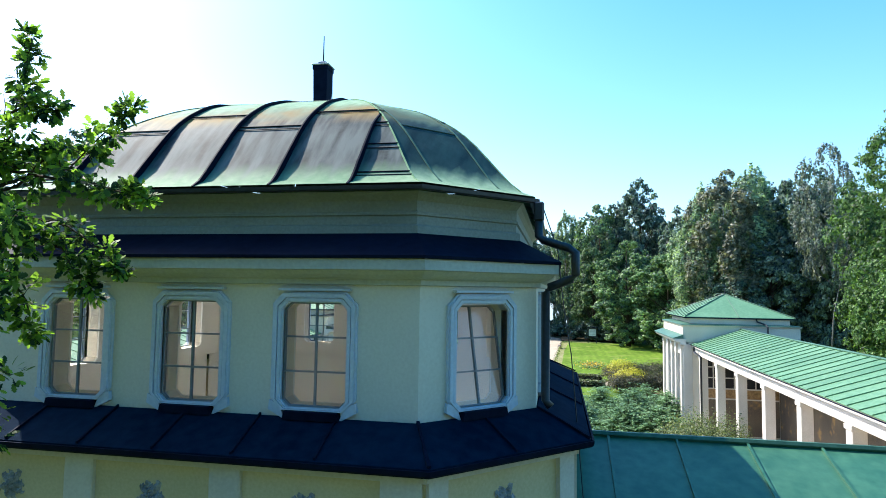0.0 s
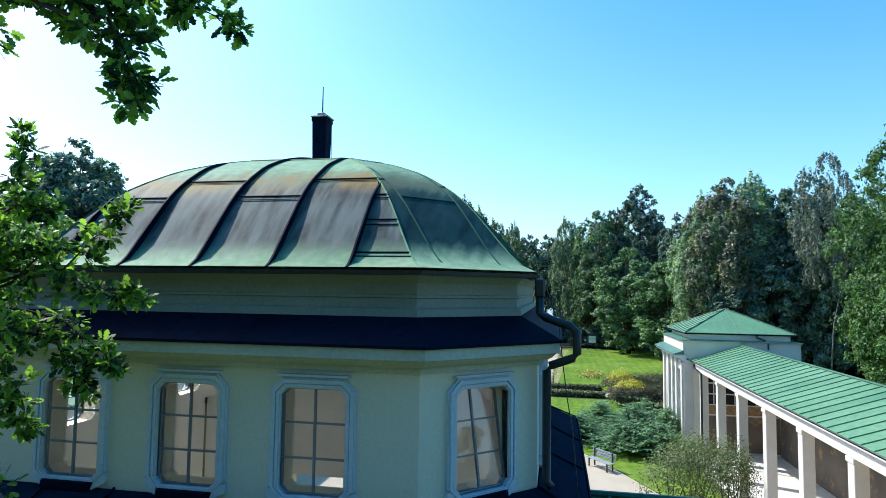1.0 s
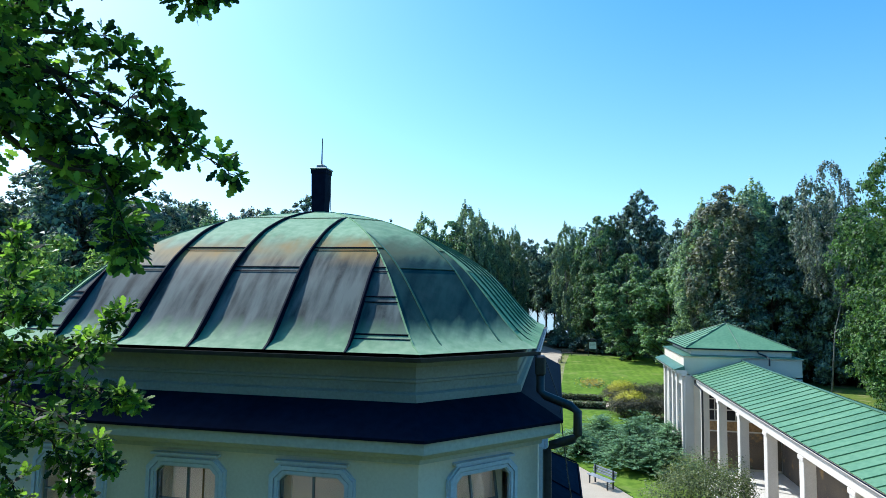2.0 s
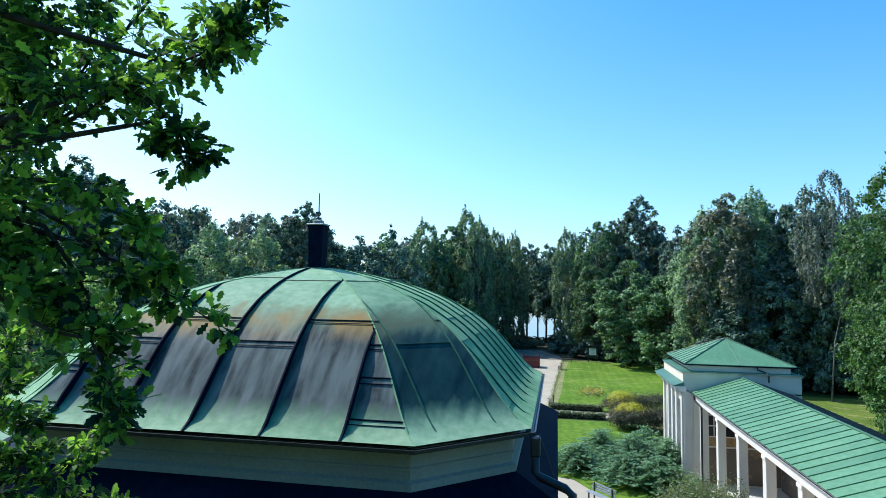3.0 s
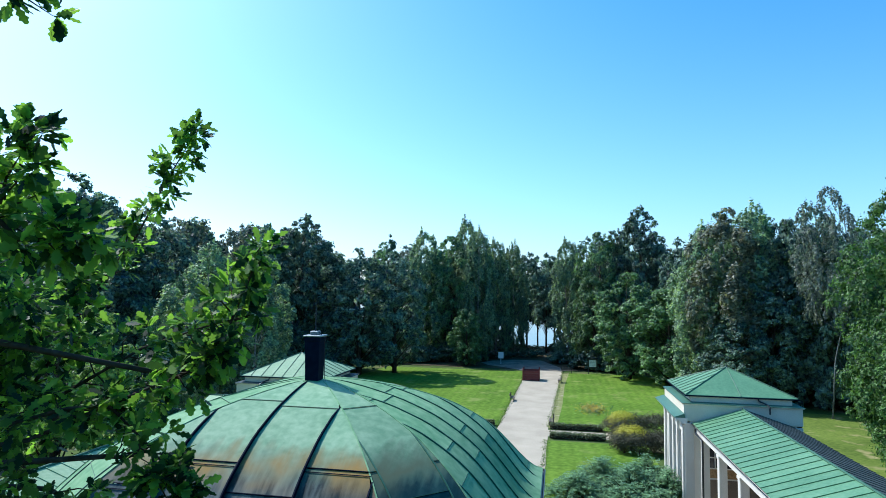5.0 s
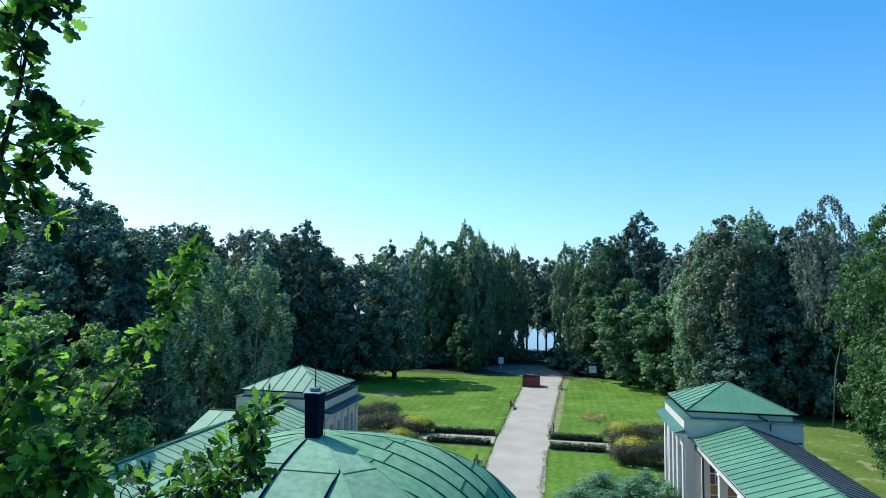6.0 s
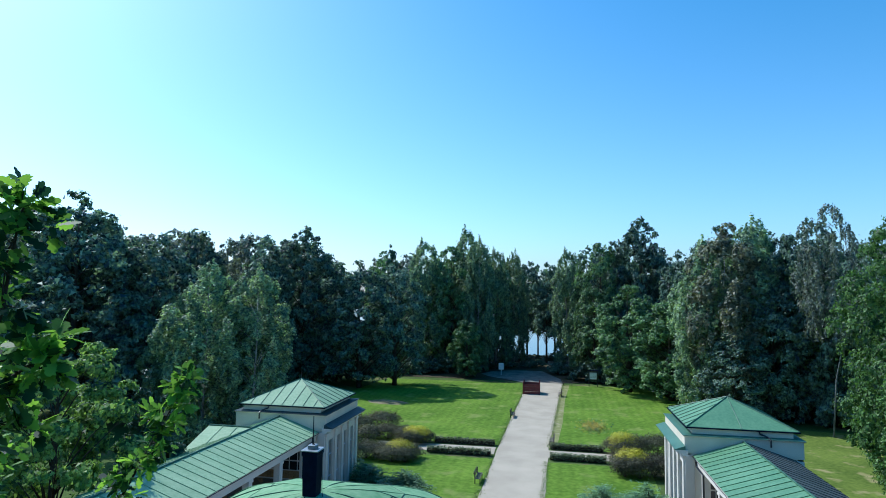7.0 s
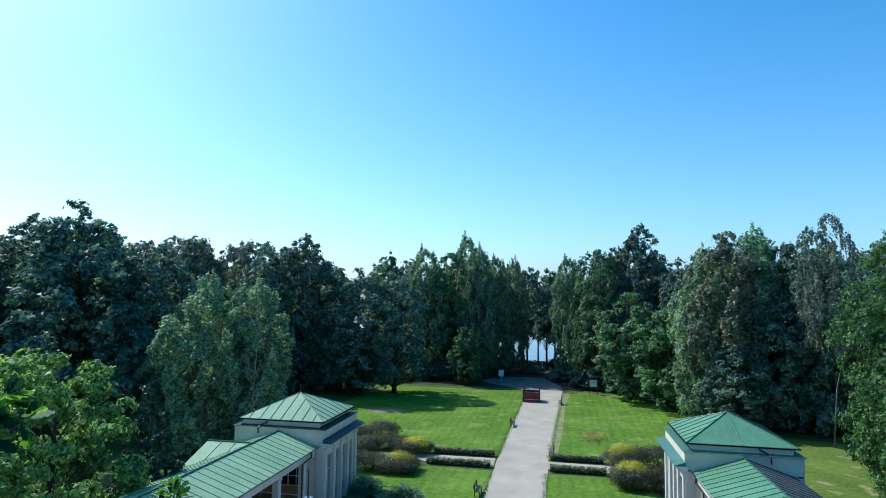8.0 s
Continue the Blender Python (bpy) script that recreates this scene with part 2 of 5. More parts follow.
lane_span = ln.new("ShaderNodeMapRange"); lane_span.inputs["To Min"].default_value, lane_span.inputs["To Max"].default_value = 0.94, 1.06
ll.new(lane.outputs["Fac"], lane_span.inputs["Value"]); ll.new(lane_span.outputs["Result"], lane_mix.inputs["Value"])
ll.new(ln["Principled BSDF"].inputs["Base Color"].links[0].from_socket, lane_mix.inputs["Color"])
ll.new(lane_mix.outputs["Color"], ln["Principled BSDF"].inputs["Base Color"])
ROUGH_GRASS = surface("rough_grass", (0.05, 0.085, 0.02), (0.11, 0.15, 0.04), rough=0.95, grain=3, broad=0.12, bump=0.6, spec=0.1, third=(0.16, 0.13, 0.07))
LITTER = surface("forest_floor", (0.05, 0.042, 0.025), (0.10, 0.085, 0.05), rough=0.95, grain=4, broad=0.2, bump=0.6, spec=0.1, third=(0.06, 0.09, 0.025))
EARTH = surface("trodden_earth", (0.16, 0.14, 0.07), (0.30, 0.25, 0.15), rough=0.95, grain=5, broad=0.6, bump=0.4, spec=0.1, third=(0.13, 0.20, 0.05))
VERGE_LAWN = surface("dry_lawn", (0.078, 0.118, 0.020), (0.165, 0.215, 0.040), rough=0.9, grain=2.5, broad=0.22, bump=0.6, spec=0.08, third=(0.30, 0.27, 0.12))
VERGE = surface("dry_verge_grass", (0.15, 0.17, 0.05), (0.30, 0.29, 0.13), rough=0.95, grain=5, broad=0.6, bump=0.5, spec=0.1, third=(0.36, 0.31, 0.22))
# path colour darkened, with paler patches, for dappled tree shade
TRACK = surface("shade_darkened_track", (0.14, 0.125, 0.105), (0.31, 0.27, 0.22), rough=0.95, grain=6, broad=0.5, bump=0.4, spec=0.1, third=(0.32, 0.28, 0.22))
BARK = surface("bark", (0.035, 0.028, 0.02), (0.09, 0.075, 0.06), rough=0.95, grain=14, broad=2.0, bump=0.6, spec=0.1)
BIRCH_BARK = surface("birch_bark", (0.22, 0.21, 0.19), (0.55, 0.53, 0.49), rough=0.85, grain=5, broad=1.5, bump=0.3, third=(0.05, 0.045, 0.04))
GREY_BARK = surface("grey_bark", (0.10, 0.10, 0.10), (0.22, 0.22, 0.21), rough=0.9, grain=5, broad=1.5, bump=0.3, third=(0.05, 0.045, 0.04))
WOOD = surface("dark_bench_wood", (0.06, 0.045, 0.035), (0.13, 0.10, 0.08), rough=0.6, grain=25, broad=2.0, bump=0.2)
RED_WOOD = surface("dark_red_boards", (0.09, 0.014, 0.014), (0.165, 0.028, 0.027), rough=0.6, grain=12, broad=1.0, bump=0.2, random_tint=0.12)
SIGN_WHITE = surface("sign_white", (0.70, 0.71, 0.72), (0.80, 0.80, 0.80), rough=0.5, grain=20, broad=2, bump=0.0)
SIGN_INK = surface("sign_ink", (0.08, 0.09, 0.12), (0.14, 0.15, 0.18), rough=0.6, grain=20, broad=2, bump=0.0)

LEAF_OAK = foliage("oak_leaves", (0.012, 0.034, 0.022), (0.210, 0.350, 0.054), through=0.50, broad=2.5, gloss=0.15, low=0.68, high=1.46)
# dark, mid, birch and belt leaves: blue shade and haze put into their dark tones
LEAF_DARK = foliage("dark_leaves_blue_shade", (0.018, 0.036, 0.050), (0.185, 0.258, 0.190), through=0.3, gloss=0.22)
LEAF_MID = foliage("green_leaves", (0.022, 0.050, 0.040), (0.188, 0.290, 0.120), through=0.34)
LEAF_FRESH = foliage("fresh_green_leaves", (0.024, 0.056, 0.022), (0.150, 0.260, 0.070), through=0.36, gloss=0.3)
LEAF_BIRCH = foliage("birch_leaves_blue_shade", (0.056, 0.092, 0.078), (0.290, 0.372, 0.215), through=0.38)
LEAF_BROWN = foliage("browning_leaves", (0.056, 0.066, 0.050), (0.245, 0.245, 0.172), through=0.32)
LEAF_BELT = foliage("dull_leaves_blue_haze", (0.042, 0.055, 0.060), (0.205, 0.230, 0.180), through=0.28)
LEAF_YELLOW = foliage("yellow_green_leaves", (0.038, 0.078, 0.034), (0.250, 0.345, 0.098), through=0.46)
LEAF_OLIVE = foliage("olive_leaves", (0.046, 0.070, 0.036), (0.190, 0.225, 0.095), through=0.35, broad=1.2)
LEAF_JUNIPER = foliage("juniper_needles", (0.050, 0.105, 0.055), (0.155, 0.250, 0.120), through=0.15)
LEAF_PINE = foliage("pine_needles", (0.02, 0.05, 0.03), (0.05, 0.09, 0.05), through=0.12)
LEAF_PLUM = foliage("purple_leaves", (0.048, 0.046, 0.034), (0.120, 0.120, 0.074), through=0.25, broad=1.0, gloss=0.12)
LEAF_GOLD = foliage("golden_leaves", (0.33, 0.31, 0.03), (0.55, 0.50, 0.06), through=0.3, broad=1.0)
LEAF_HEDGE = foliage("hedge_leaves", (0.06, 0.08, 0.035), (0.14, 0.16, 0.09), through=0.25, broad=1.0)
LEAF_GRASS = foliage("grass_blades", (0.06, 0.11, 0.02), (0.15, 0.20, 0.05), through=0.3, broad=0.6)
FLOWERS = foliage("orange_flowers", (0.45, 0.22, 0.03), (0.60, 0.42, 0.05), through=0.2, broad=2.0)

GLASS = bpy.data.materials.new("window_glass")
GLASS.use_nodes = True
gb = GLASS.node_tree.nodes["Principled BSDF"]
gb.inputs["Base Color"].default_value = (0.95, 0.97, 0.97, 1)
gb.inputs["Roughness"].default_value, gb.inputs["IOR"].default_value, gb.inputs["Transmission Weight"].default_value = 0.0, 1.45, 1.0
DARK_GLASS = bpy.data.materials.new("dim_window_glass")
DARK_GLASS.use_nodes = True
dg = DARK_GLASS.node_tree.nodes["Principled BSDF"]
dg.inputs["Base Color"].default_value, dg.inputs["Roughness"].default_value = (0.02, 0.022, 0.025, 1), 0.08
WATER = bpy.data.materials.new("lake_water")
WATER.use_nodes = True
wb = WATER.node_tree.nodes["Principled BSDF"]
wb.inputs["Base Color"].default_value, wb.inputs["Roughness"].default_value = (0.03, 0.06, 0.08, 1), 0.12
wnz = WATER.node_tree.nodes.new("ShaderNodeTexNoise"); wnz.inputs["Scale"].default_value = 1.2
wbp = WATER.node_tree.nodes.new("ShaderNodeBump"); wbp.inputs["Strength"].default_value = 0.35
wgeo = WATER.node_tree.nodes.new("ShaderNodeNewGeometry")
WATER.node_tree.links.new(wgeo.outputs["Position"], wnz.inputs["Vector"])
WATER.node_tree.links.new(wnz.outputs["Fac"], wbp.inputs["Height"]); WATER.node_tree.links.new(wbp.outputs["Normal"], wb.inputs["Normal"])


# ---- mesh helpers ----
def thing(name, label, category, at=(0, 0, 0), group="", kind=""):
    ob = new(name)
    ob.empty_display_size = 0.3
    ob.location = at
    return tagged(ob, label, category, group, kind)


def mesh_of(name, bm, material, smooth=False):
    bmesh.ops.recalc_face_normals(bm, faces=bm.faces)
    me = bpy.data.meshes.new(name)
    bm.to_mesh(me)
    bm.free()
    me.materials.append(material)
    if smooth:
        for p in me.polygons:
            p.use_smooth = True
    return me


def part(name, bm, material, parent=None, label="", kind="", smooth=False):
    me = mesh_of(name, bm, material, smooth) if isinstance(bm, bmesh.types.BMesh) else bm
    ob = new(name, me)
    ob.parent = parent
    return tagged(ob, label, "", "", kind)


def box(bm, x0, x1, y0, y1, z0, z1, bevel=0.0):
    made = bmesh.ops.create_cube(bm, size=1.0, matrix=Matrix.Translation(((x0 + x1) / 2, (y0 + y1) / 2, (z0 + z1) / 2)) @ Matrix.Diagonal((abs(x1 - x0), abs(y1 - y0), abs(z1 - z0), 1)))
    if bevel:
        edges = list({e for v in made["verts"] for e in v.link_edges})
        bmesh.ops.bevel(bm, geom=edges, offset=bevel, segments=1, affect="EDGES")
    return bm


def boxes(*rows, bevel=0.0):
    bm = bmesh.new()
    for r in rows:
        box(bm, *r, bevel=bevel)
    return bm


def rings(bm, loops, close=True, caps=True):
    """Skin closed rings of points one to the next; close joins the last to the first."""
    vs = [[bm.verts.new(p) for p in loop] for loop in loops]
    pairs = list(zip(vs, vs[1:])) + ([(vs[-1], vs[0])] if close else [])
    for a, b in pairs:
        for i in range(len(a)):
            j = (i + 1) % len(a)
            bm.faces.new((a[i], a[j], b[j], b[i]))
    if caps and not close:
        bm.faces.new(vs[0][::-1]); bm.faces.new(vs[-1])
    return bm


def tube(bm, points, radii, sides=7):
    """A tapered pipe along points."""
    points = [Vector(p) for p in points]
    loops = []
    for i, p in enumerate(points):
        d = (points[min(i + 1, len(points) - 1)] - points[max(i - 1, 0)]).normalized()
        u = d.orthogonal().normalized() if abs(d.z) > 0.9 else d.cross(Vector((0, 0, 1))).normalized()
        w = d.cross(u)
        r = radii[i] if isinstance(radii, (list, tuple)) else radii
        loops.append([p + (u * math.cos(k * math.tau / sides) + w * math.sin(k * math.tau / sides)) * r for k in range(sides)])
    return rings(bm, loops, close=False)


def array_mesh(name, verts, k, material):
    """A mesh of separate k-gons from an array of their corners."""
    verts = np.asarray(verts, dtype=np.float32).reshape(-1, 3)
    n = len(verts) // k
    me = bpy.data.meshes.new(name)
    me.vertices.add(n * k); me.loops.add(n * k); me.polygons.add(n)
    me.vertices.foreach_set("co", verts.ravel())
    me.loops.foreach_set("vertex_index", np.arange(n * k, dtype=np.int32))
    me.polygons.foreach_set("loop_start", np.arange(0, n * k, k, dtype=np.int32))
    me.polygons.foreach_set("loop_total", np.full(n, k, dtype=np.int32))
    me.materials.append(material)
    me.update(calc_edges=True)
    return me


# ---- the ground, path and water ----
def sheet(name, pts, z, material, label, category, thick=0.05):
    bm = bmesh.new()
    low = [(x, y, z - thick) for x, y in pts]
    top = [(x, y, z) for x, y in pts]
    rings(bm, [low, top], close=False)
    ob = new(name, mesh_of(name, bm, material))
    return tagged(ob, label, category, kind="structure")


sheet("ground", [(-900, -400), (900, -400), (900, 1500), (-900, 1500)], -0.02, ROUGH_GRASS, "rough grass ground with bare earthy patches", "ground", 0.5)
sheet("lawn_left_far", [(-30, 52.5), (-1.86, 52.5), (-1.72, 64), (-1.36, 83), (-1.6, 96), (-26, 96)], 0.02, LAWN, "sunlit mown lawn beside the gravel path", "lawn")
sheet("lawn_right_far", [(3.9, 52.5), (26, 52.5), (20, 96), (6.0, 96), (5.1, 82), (4.6, 65)], 0.02, LAWN, "sunlit mown lawn beside the gravel path", "lawn")
sheet("verge", [(2.95, 52.6), (3.95, 52.6), (4.65, 65), (5.15, 82), (6.05, 96), (4.85, 96), (4.15, 82), (3.55, 65)], 0.016, VERGE, "dry yellowish grass verge along the gravel path", "grass")
sheet("lawn_left_near", [(-12, 30), (-1.9, 30), (-1.86, 47.3), (-14, 47.3)], 0.02, LAWN, "sunlit mown lawn with mowing marks", "lawn")
sheet("lawn_right_near", [(2.9, 30.0), (5.0, 29.5), (7.05, 25.7), (9.25, 20.9), (11.75, 16.1), (11.6, 27), (12.0, 47.3), (3.0, 47.3)], 0.02, LAWN, "sunlit mown lawn beside the juniper", "lawn")
edge = random.Random(31)
ys = [4 + 0.9 * k for k in range(105)]
right_edge = [(float(np.interp(y, (4, 40, 52, 65, 82, 97), (2.8, 3.1, 3.1, 3.6, 4.2, 4.9))) + edge.uniform(-0.06, 0.05), y) for y in ys]
left_edge = [(float(np.interp(y, (4, 51, 64, 83, 97), (-2.0, -1.83, -1.67, -1.3, -1.5))) + edge.uniform(-0.05, 0.06), y) for y in ys]
sheet("lawn_outer", [(19.5, 36), (48, 34), (60, 52), (52, 66), (30, 68), (24, 60)], 0.012, VERGE_LAWN, "sunlit yellowish rough lawn beside the pavilion", "lawn")
sheet("path", right_edge + left_edge[::-1], 0.03, GRAVEL, "straight pale sandy gravel garden path", "path")
sheet("cross_path_left", [(-14, 48.9), (-2.0, 49.0), (-2.05, 51.6), (-14, 51.4)], 0.026, GRAVEL, "narrow pale gravel side path between low hedges", "path")
sheet("cross_path_right", [(3.05, 49.0), (14, 48.9), (14, 51.4), (3.1, 51.6)], 0.026, GRAVEL, "narrow pale gravel side path between low hedges", "path")
sheet("terrace", [(-11.8, 4), (-1.9, 4), (2.9, 4), (11.8, 4), (11.8, 16.0), (9.2, 20.8), (7.0, 25.6), (5.0, 29.4), (2.95, 30), (-1.9, 30), (-5.6, 29.5), (-7.4, 24.5), (-11.8, 21)], 0.022, GRAVEL, "pale gravel forecourt behind the hall", "path")
sheet("forest_track", [(4.9, 96.8), (4.6, 103), (2.6, 109), (1.0, 114), (-4.5, 114), (-8.8, 111), (-10.5, 107), (-8.6, 103.5), (-5.6, 101), (-1.5, 97.0)], 0.028, TRACK, "path under the trees, their shade put into its colour", "path")
sheet("sand_clearing", [(-3.6, 126.5), (0.2, 125.6), (3.2, 127.2), (4.0, 131), (1.5, 134.5), (-2.5, 134), (-4.6, 130)], 0.034, GRAVEL, "small pale sandy clearing by the lake", "path")
sheet("bare_patch", [(-22.5, 73.5), (-20.6, 74.6), (-18.0, 74.2), (-16.2, 72.8), (-17.5, 71.2), (-19.8, 71.0), (-21.8, 71.9)], 0.026, EARTH, "bare earthy patch worn in the lawn", "ground")
sheet("forest_floor", [(-260, 99), (-4.5, 99), (-4.5, 146), (-260, 146)], 0.02, LITTER, "shaded forest floor of earth and leaf litter", "ground")
sheet("forest_floor_east", [(-4.5, 99), (260, 99), (260, 146), (-4.5, 146)], 0.02, LITTER, "shaded forest floor of earth and leaf litter", "ground")
sheet("lake", [(-300, 147), (300, 147), (300, 700), (-300, 700)], 0.0, WATER, "bright lake water seen between tree trunks", "water")


# ---- the domed hall ----
CY = 0.40          # middle of the hall on the garden axis
WA, WC = 3.73, 2.58   # half width of the upper wall, half length of its long sides


def oct_pts(off, z):
    a, c = WA + off, WC + 0.4142 * off
    return [(x, y + CY, z) for x, y in ((c, -a), (a, -c), (a, c), (c, a), (-c, a), (-a, c), (-a, -c), (-c, -a))]


def oct_band(off_out, off_in, z0, z1):
    return rings(bmesh.new(), [oct_pts(off_out, z0), oct_pts(off_out, z1), oct_pts(off_in, z1), oct_pts(off_in, z0)])


SIDES = []       # middle of each wall, its tangent and outward normal, half length
for i in range(8):
    p, q = Vector(oct_pts(0, 0)[i]), Vector(oct_pts(0, 0)[(i + 1) % 8])
    SIDES.append(((p + q) / 2, (q - p).normalized(), Vector(((q - p).y, -(q - p).x, 0)).normalized(), (q - p).length / 2))


def cut_corner(hw, z0, z1, c):
    return [(-hw + c, z0), (hw - c, z0), (hw, z0 + c), (hw, z1 - c), (hw - c, z1), (-hw + c, z1), (-hw, z1 - c), (-hw, z0 + c)]


def pierced(outer, holes, thick):
    """A wall plate in (u, z) with holes, thick along its depth; depth 0 is the outside."""
    bm = bmesh.new()
    for loop in [outer] + holes:
        vs = [bm.verts.new((u, 0, z)) for u, z in loop]
        for a, b in zip(vs, vs[1:] + vs[:1]):
            bm.edges.new((a, b))
    bmesh.ops.triangle_fill(bm, edges=list(bm.edges), use_beauty=True, use_dissolve=False)
    back = bmesh.ops.extrude_face_region(bm, geom=list(bm.faces))
    bmesh.ops.translate(bm, verts=[v for v in back["geom"] if isinstance(v, bmesh.types.BMVert)], vec=(0, thick, 0))
    return bm


def side_pose(i, u=0.0, out=0.0, z=0.0):
    """Local x along wall i, local y inwards, z up."""
    mid, tan, nor, half = SIDES[i]
    return Matrix.Translation(mid + tan * u + nor * out + Vector((0, 0, z))) @ Matrix(((tan.x, -nor.x, 0, 0), (tan.y, -nor.y, 0, 0), (0, 0, 1, 0), (0, 0, 0, 1)))


def placed(ob, m):
    ob.matrix_basis = m
    return ob


hall = thing("domed_hall", "pale yellow octagonal hall with a weathered copper dome", "building")
WZ0, WZ1, WHW = 7.50, 8.60, 0.36
upper = part("upper_wall", oct_band(-0.02, -0.2, 8.88, 8.9), CREAM, hall, "pale yellow plaster wall under the cornice")
for i in range(8):
    half = SIDES[i][3]
    us = (-1.45, 0.0, 1.45) if i % 2 else (0.0,)
    holes = [[(u + du, z) for du, z in cut_corner(WHW, WZ0, WZ1, 0.07)] for u in us]
    outer = [(-half, 7.3), (half, 7.3), (half, 8.9), (-half, 8.9)]
    placed(part("wall", pierced(outer, holes, 0.28), CREAM, hall), side_pose(i))
    inner = [(-half + 0.12, 7.3), (half - 0.12, 7.3), (half - 0.12, 9.2), (-half + 0.12, 9.2)]
    placed(part("inner_wall", pierced(inner, holes, 0.03), INSIDE, hall, "warm beige inner plaster"), side_pose(i, out=-0.285))

# windows
surround_bm = bmesh.new()
for o, i_, y0, y1 in ((0.115, 0.0, -0.035, 0.1), (0.095, 0.055, -0.06, -0.03), (0.045, 0.012, -0.05, -0.03)):
    a, b = cut_corner(WHW + o, WZ0 - o * 0.3, WZ1 + o, 0.07 + o * 0.5), cut_corner(WHW + i_, WZ0 - i_ * 0.3, WZ1 + i_, 0.07 + i_ * 0.5)
    rings(surround_bm, [[(u, y0, z) for u, z in a], [(u, y0, z) for u, z in b], [(u, y1, z) for u, z in b], [(u, y1, z) for u, z in a]])
box(surround_bm, -0.40, 0.40, -0.075, 0.0, WZ1 + 0.125, WZ1 + 0.15)
for s in (-1, 1):
    rings(surround_bm, [[(s * (0.30 + 0.19 * k), y, WZ0 - 0.13 + 0.10 * k ** 2) for k, y in ((0, -0.05), (1, -0.05), (1, 0.02), (0, 0.02))],
                        [(s * (0.36 + 0.12 * k), y, WZ0 + 0.02 + 0.05 * k) for k, y in ((0, -0.05), (1, -0.05), (1, 0.02), (0, 0.02))]], close=False)
SURROUND = mesh_of("surround", surround_bm, TRIM)
frame_bm = bmesh.new()
a, b = cut_corner(WHW, WZ0, WZ1, 0.07), cut_corner(WHW - 0.014, WZ0 + 0.014, WZ1 - 0.014, 0.066)
rings(frame_bm, [[(u, 0.02, z) for u, z in a], [(u, 0.02, z) for u, z in b], [(u, 0.06, z) for u, z in b], [(u, 0.06, z) for u, z in a]])
FRAME = mesh_of("frame", frame_bm, GREY_PAINT)
third = (WZ1 - WZ0) / 3
UPRIGHT = mesh_of("glazing_bar", boxes((-0.011, 0.011, 0.022, 0.055, WZ0, WZ1)), GREY_PAINT)
CROSSBAR = mesh_of("glazing_bar", boxes((-WHW, WHW, 0.024, 0.053, -0.009, 0.009)), GREY_PAINT)
PANE = mesh_of("pane", boxes((0.004, WHW - 0.004, 0.035, 0.041, 0.006, third - 0.006)), GLASS)
SILL = mesh_of("sill", rings(bmesh.new(), [[(-0.31, y, z), (0.31, y, z), (0.29, y, z + 0.085), (-0.29, y, z + 0.085)] for y, z in ((-0.10, WZ0 - 0.12), (0.09, WZ0 - 0.085))], close=False), DARK_METAL)
for i in range(8):
    for u in ((-1.45, 0.0, 1.45) if i % 2 else (0.0,)):
        w = placed(part("window", SURROUND, None, hall, "white moulded window surround with clipped corners"), side_pose(i, u))
        part("sill", SILL, None, w, "dark sheet metal sill")
        ajar = Matrix.Translation((0, 0.03, WZ0)) @ Matrix.Rotation(radians(-11 if i == 0 else 0), 4, "X") @ Matrix.Translation((0, -0.03, -WZ0))
        placed(part("frame", FRAME, None, w, "window sash tilted open inwards" if i == 0 else ""), ajar)
        placed(part("upright_bar", UPRIGHT, None, w), ajar)
        for k in (1, 2):
            placed(part("crossbar", CROSSBAR, None, w), ajar @ Matrix.Translation((0, 0, WZ0 + third * k)))
        for k in range(3):
            for x in (-WHW, 0.0):
                pane = placed(part("pane", PANE, None, w), ajar @ Matrix.Translation((x, 0, WZ0 + third * k)))
                pane.visible_shadow = False

# cornice, its dark sloping roof, the attic and gutter
cornice = bmesh.new()
prof = [(0.0, 8.79), (0.05, 8.80), (0.05, 8.85), (0.13, 8.87), (0.18, 8.90), (0.22, 8.94), (0.26, 8.95), (0.26, 9.06), (-0.1, 9.07), (-0.1, 8.79)]
rings(cornice, [oct_pts(o, z) for o, z in prof])
part("cornice", cornice, CORNICE, hall, "white moulded cornice")
part("cornice_roof", rings(bmesh.new(), [oct_pts(o, z) for o, z in ((0.29, 9.065), (0.29, 9.095), (-0.24, 9.38), (-0.24, 9.33))]), DARK_METAL, hall, "dark sheet metal strip roof")
attic = bmesh.new()
rings(attic, [oct_pts(o, z) for o, z in ((-0.20, 9.33), (-0.20, 9.44), (-0.25, 9.46), (-0.25, 9.555), (-0.225, 9.565), (-0.225, 9.59), (-0.245, 9.60), (-0.245, 9.72), (-0.20, 9.78), (-0.16, 9.815), (-0.5, 9.82), (-0.5, 9.33))])
part("attic_wall", attic, ATTIC, hall, "olive-grey plaster attic band with string moulding")
part("gutter", rings(bmesh.new(), [oct_pts(o, z) for o, z in ((-0.08, 9.81), (0.0, 9.80), (0.03, 9.81), (0.035, 9.85), (0.015, 9.85), (0.0, 9.82), (-0.08, 9.835))]), BLACK_METAL, hall, "dark metal gutter")
ceil = bmesh.new()
rings(ceil, [oct_pts(-0.33, 9.18), oct_pts(-0.33, 9.24)], close=False)
part("hall_ceiling", ceil, INSIDE, hall, "beige plaster inner ceiling")

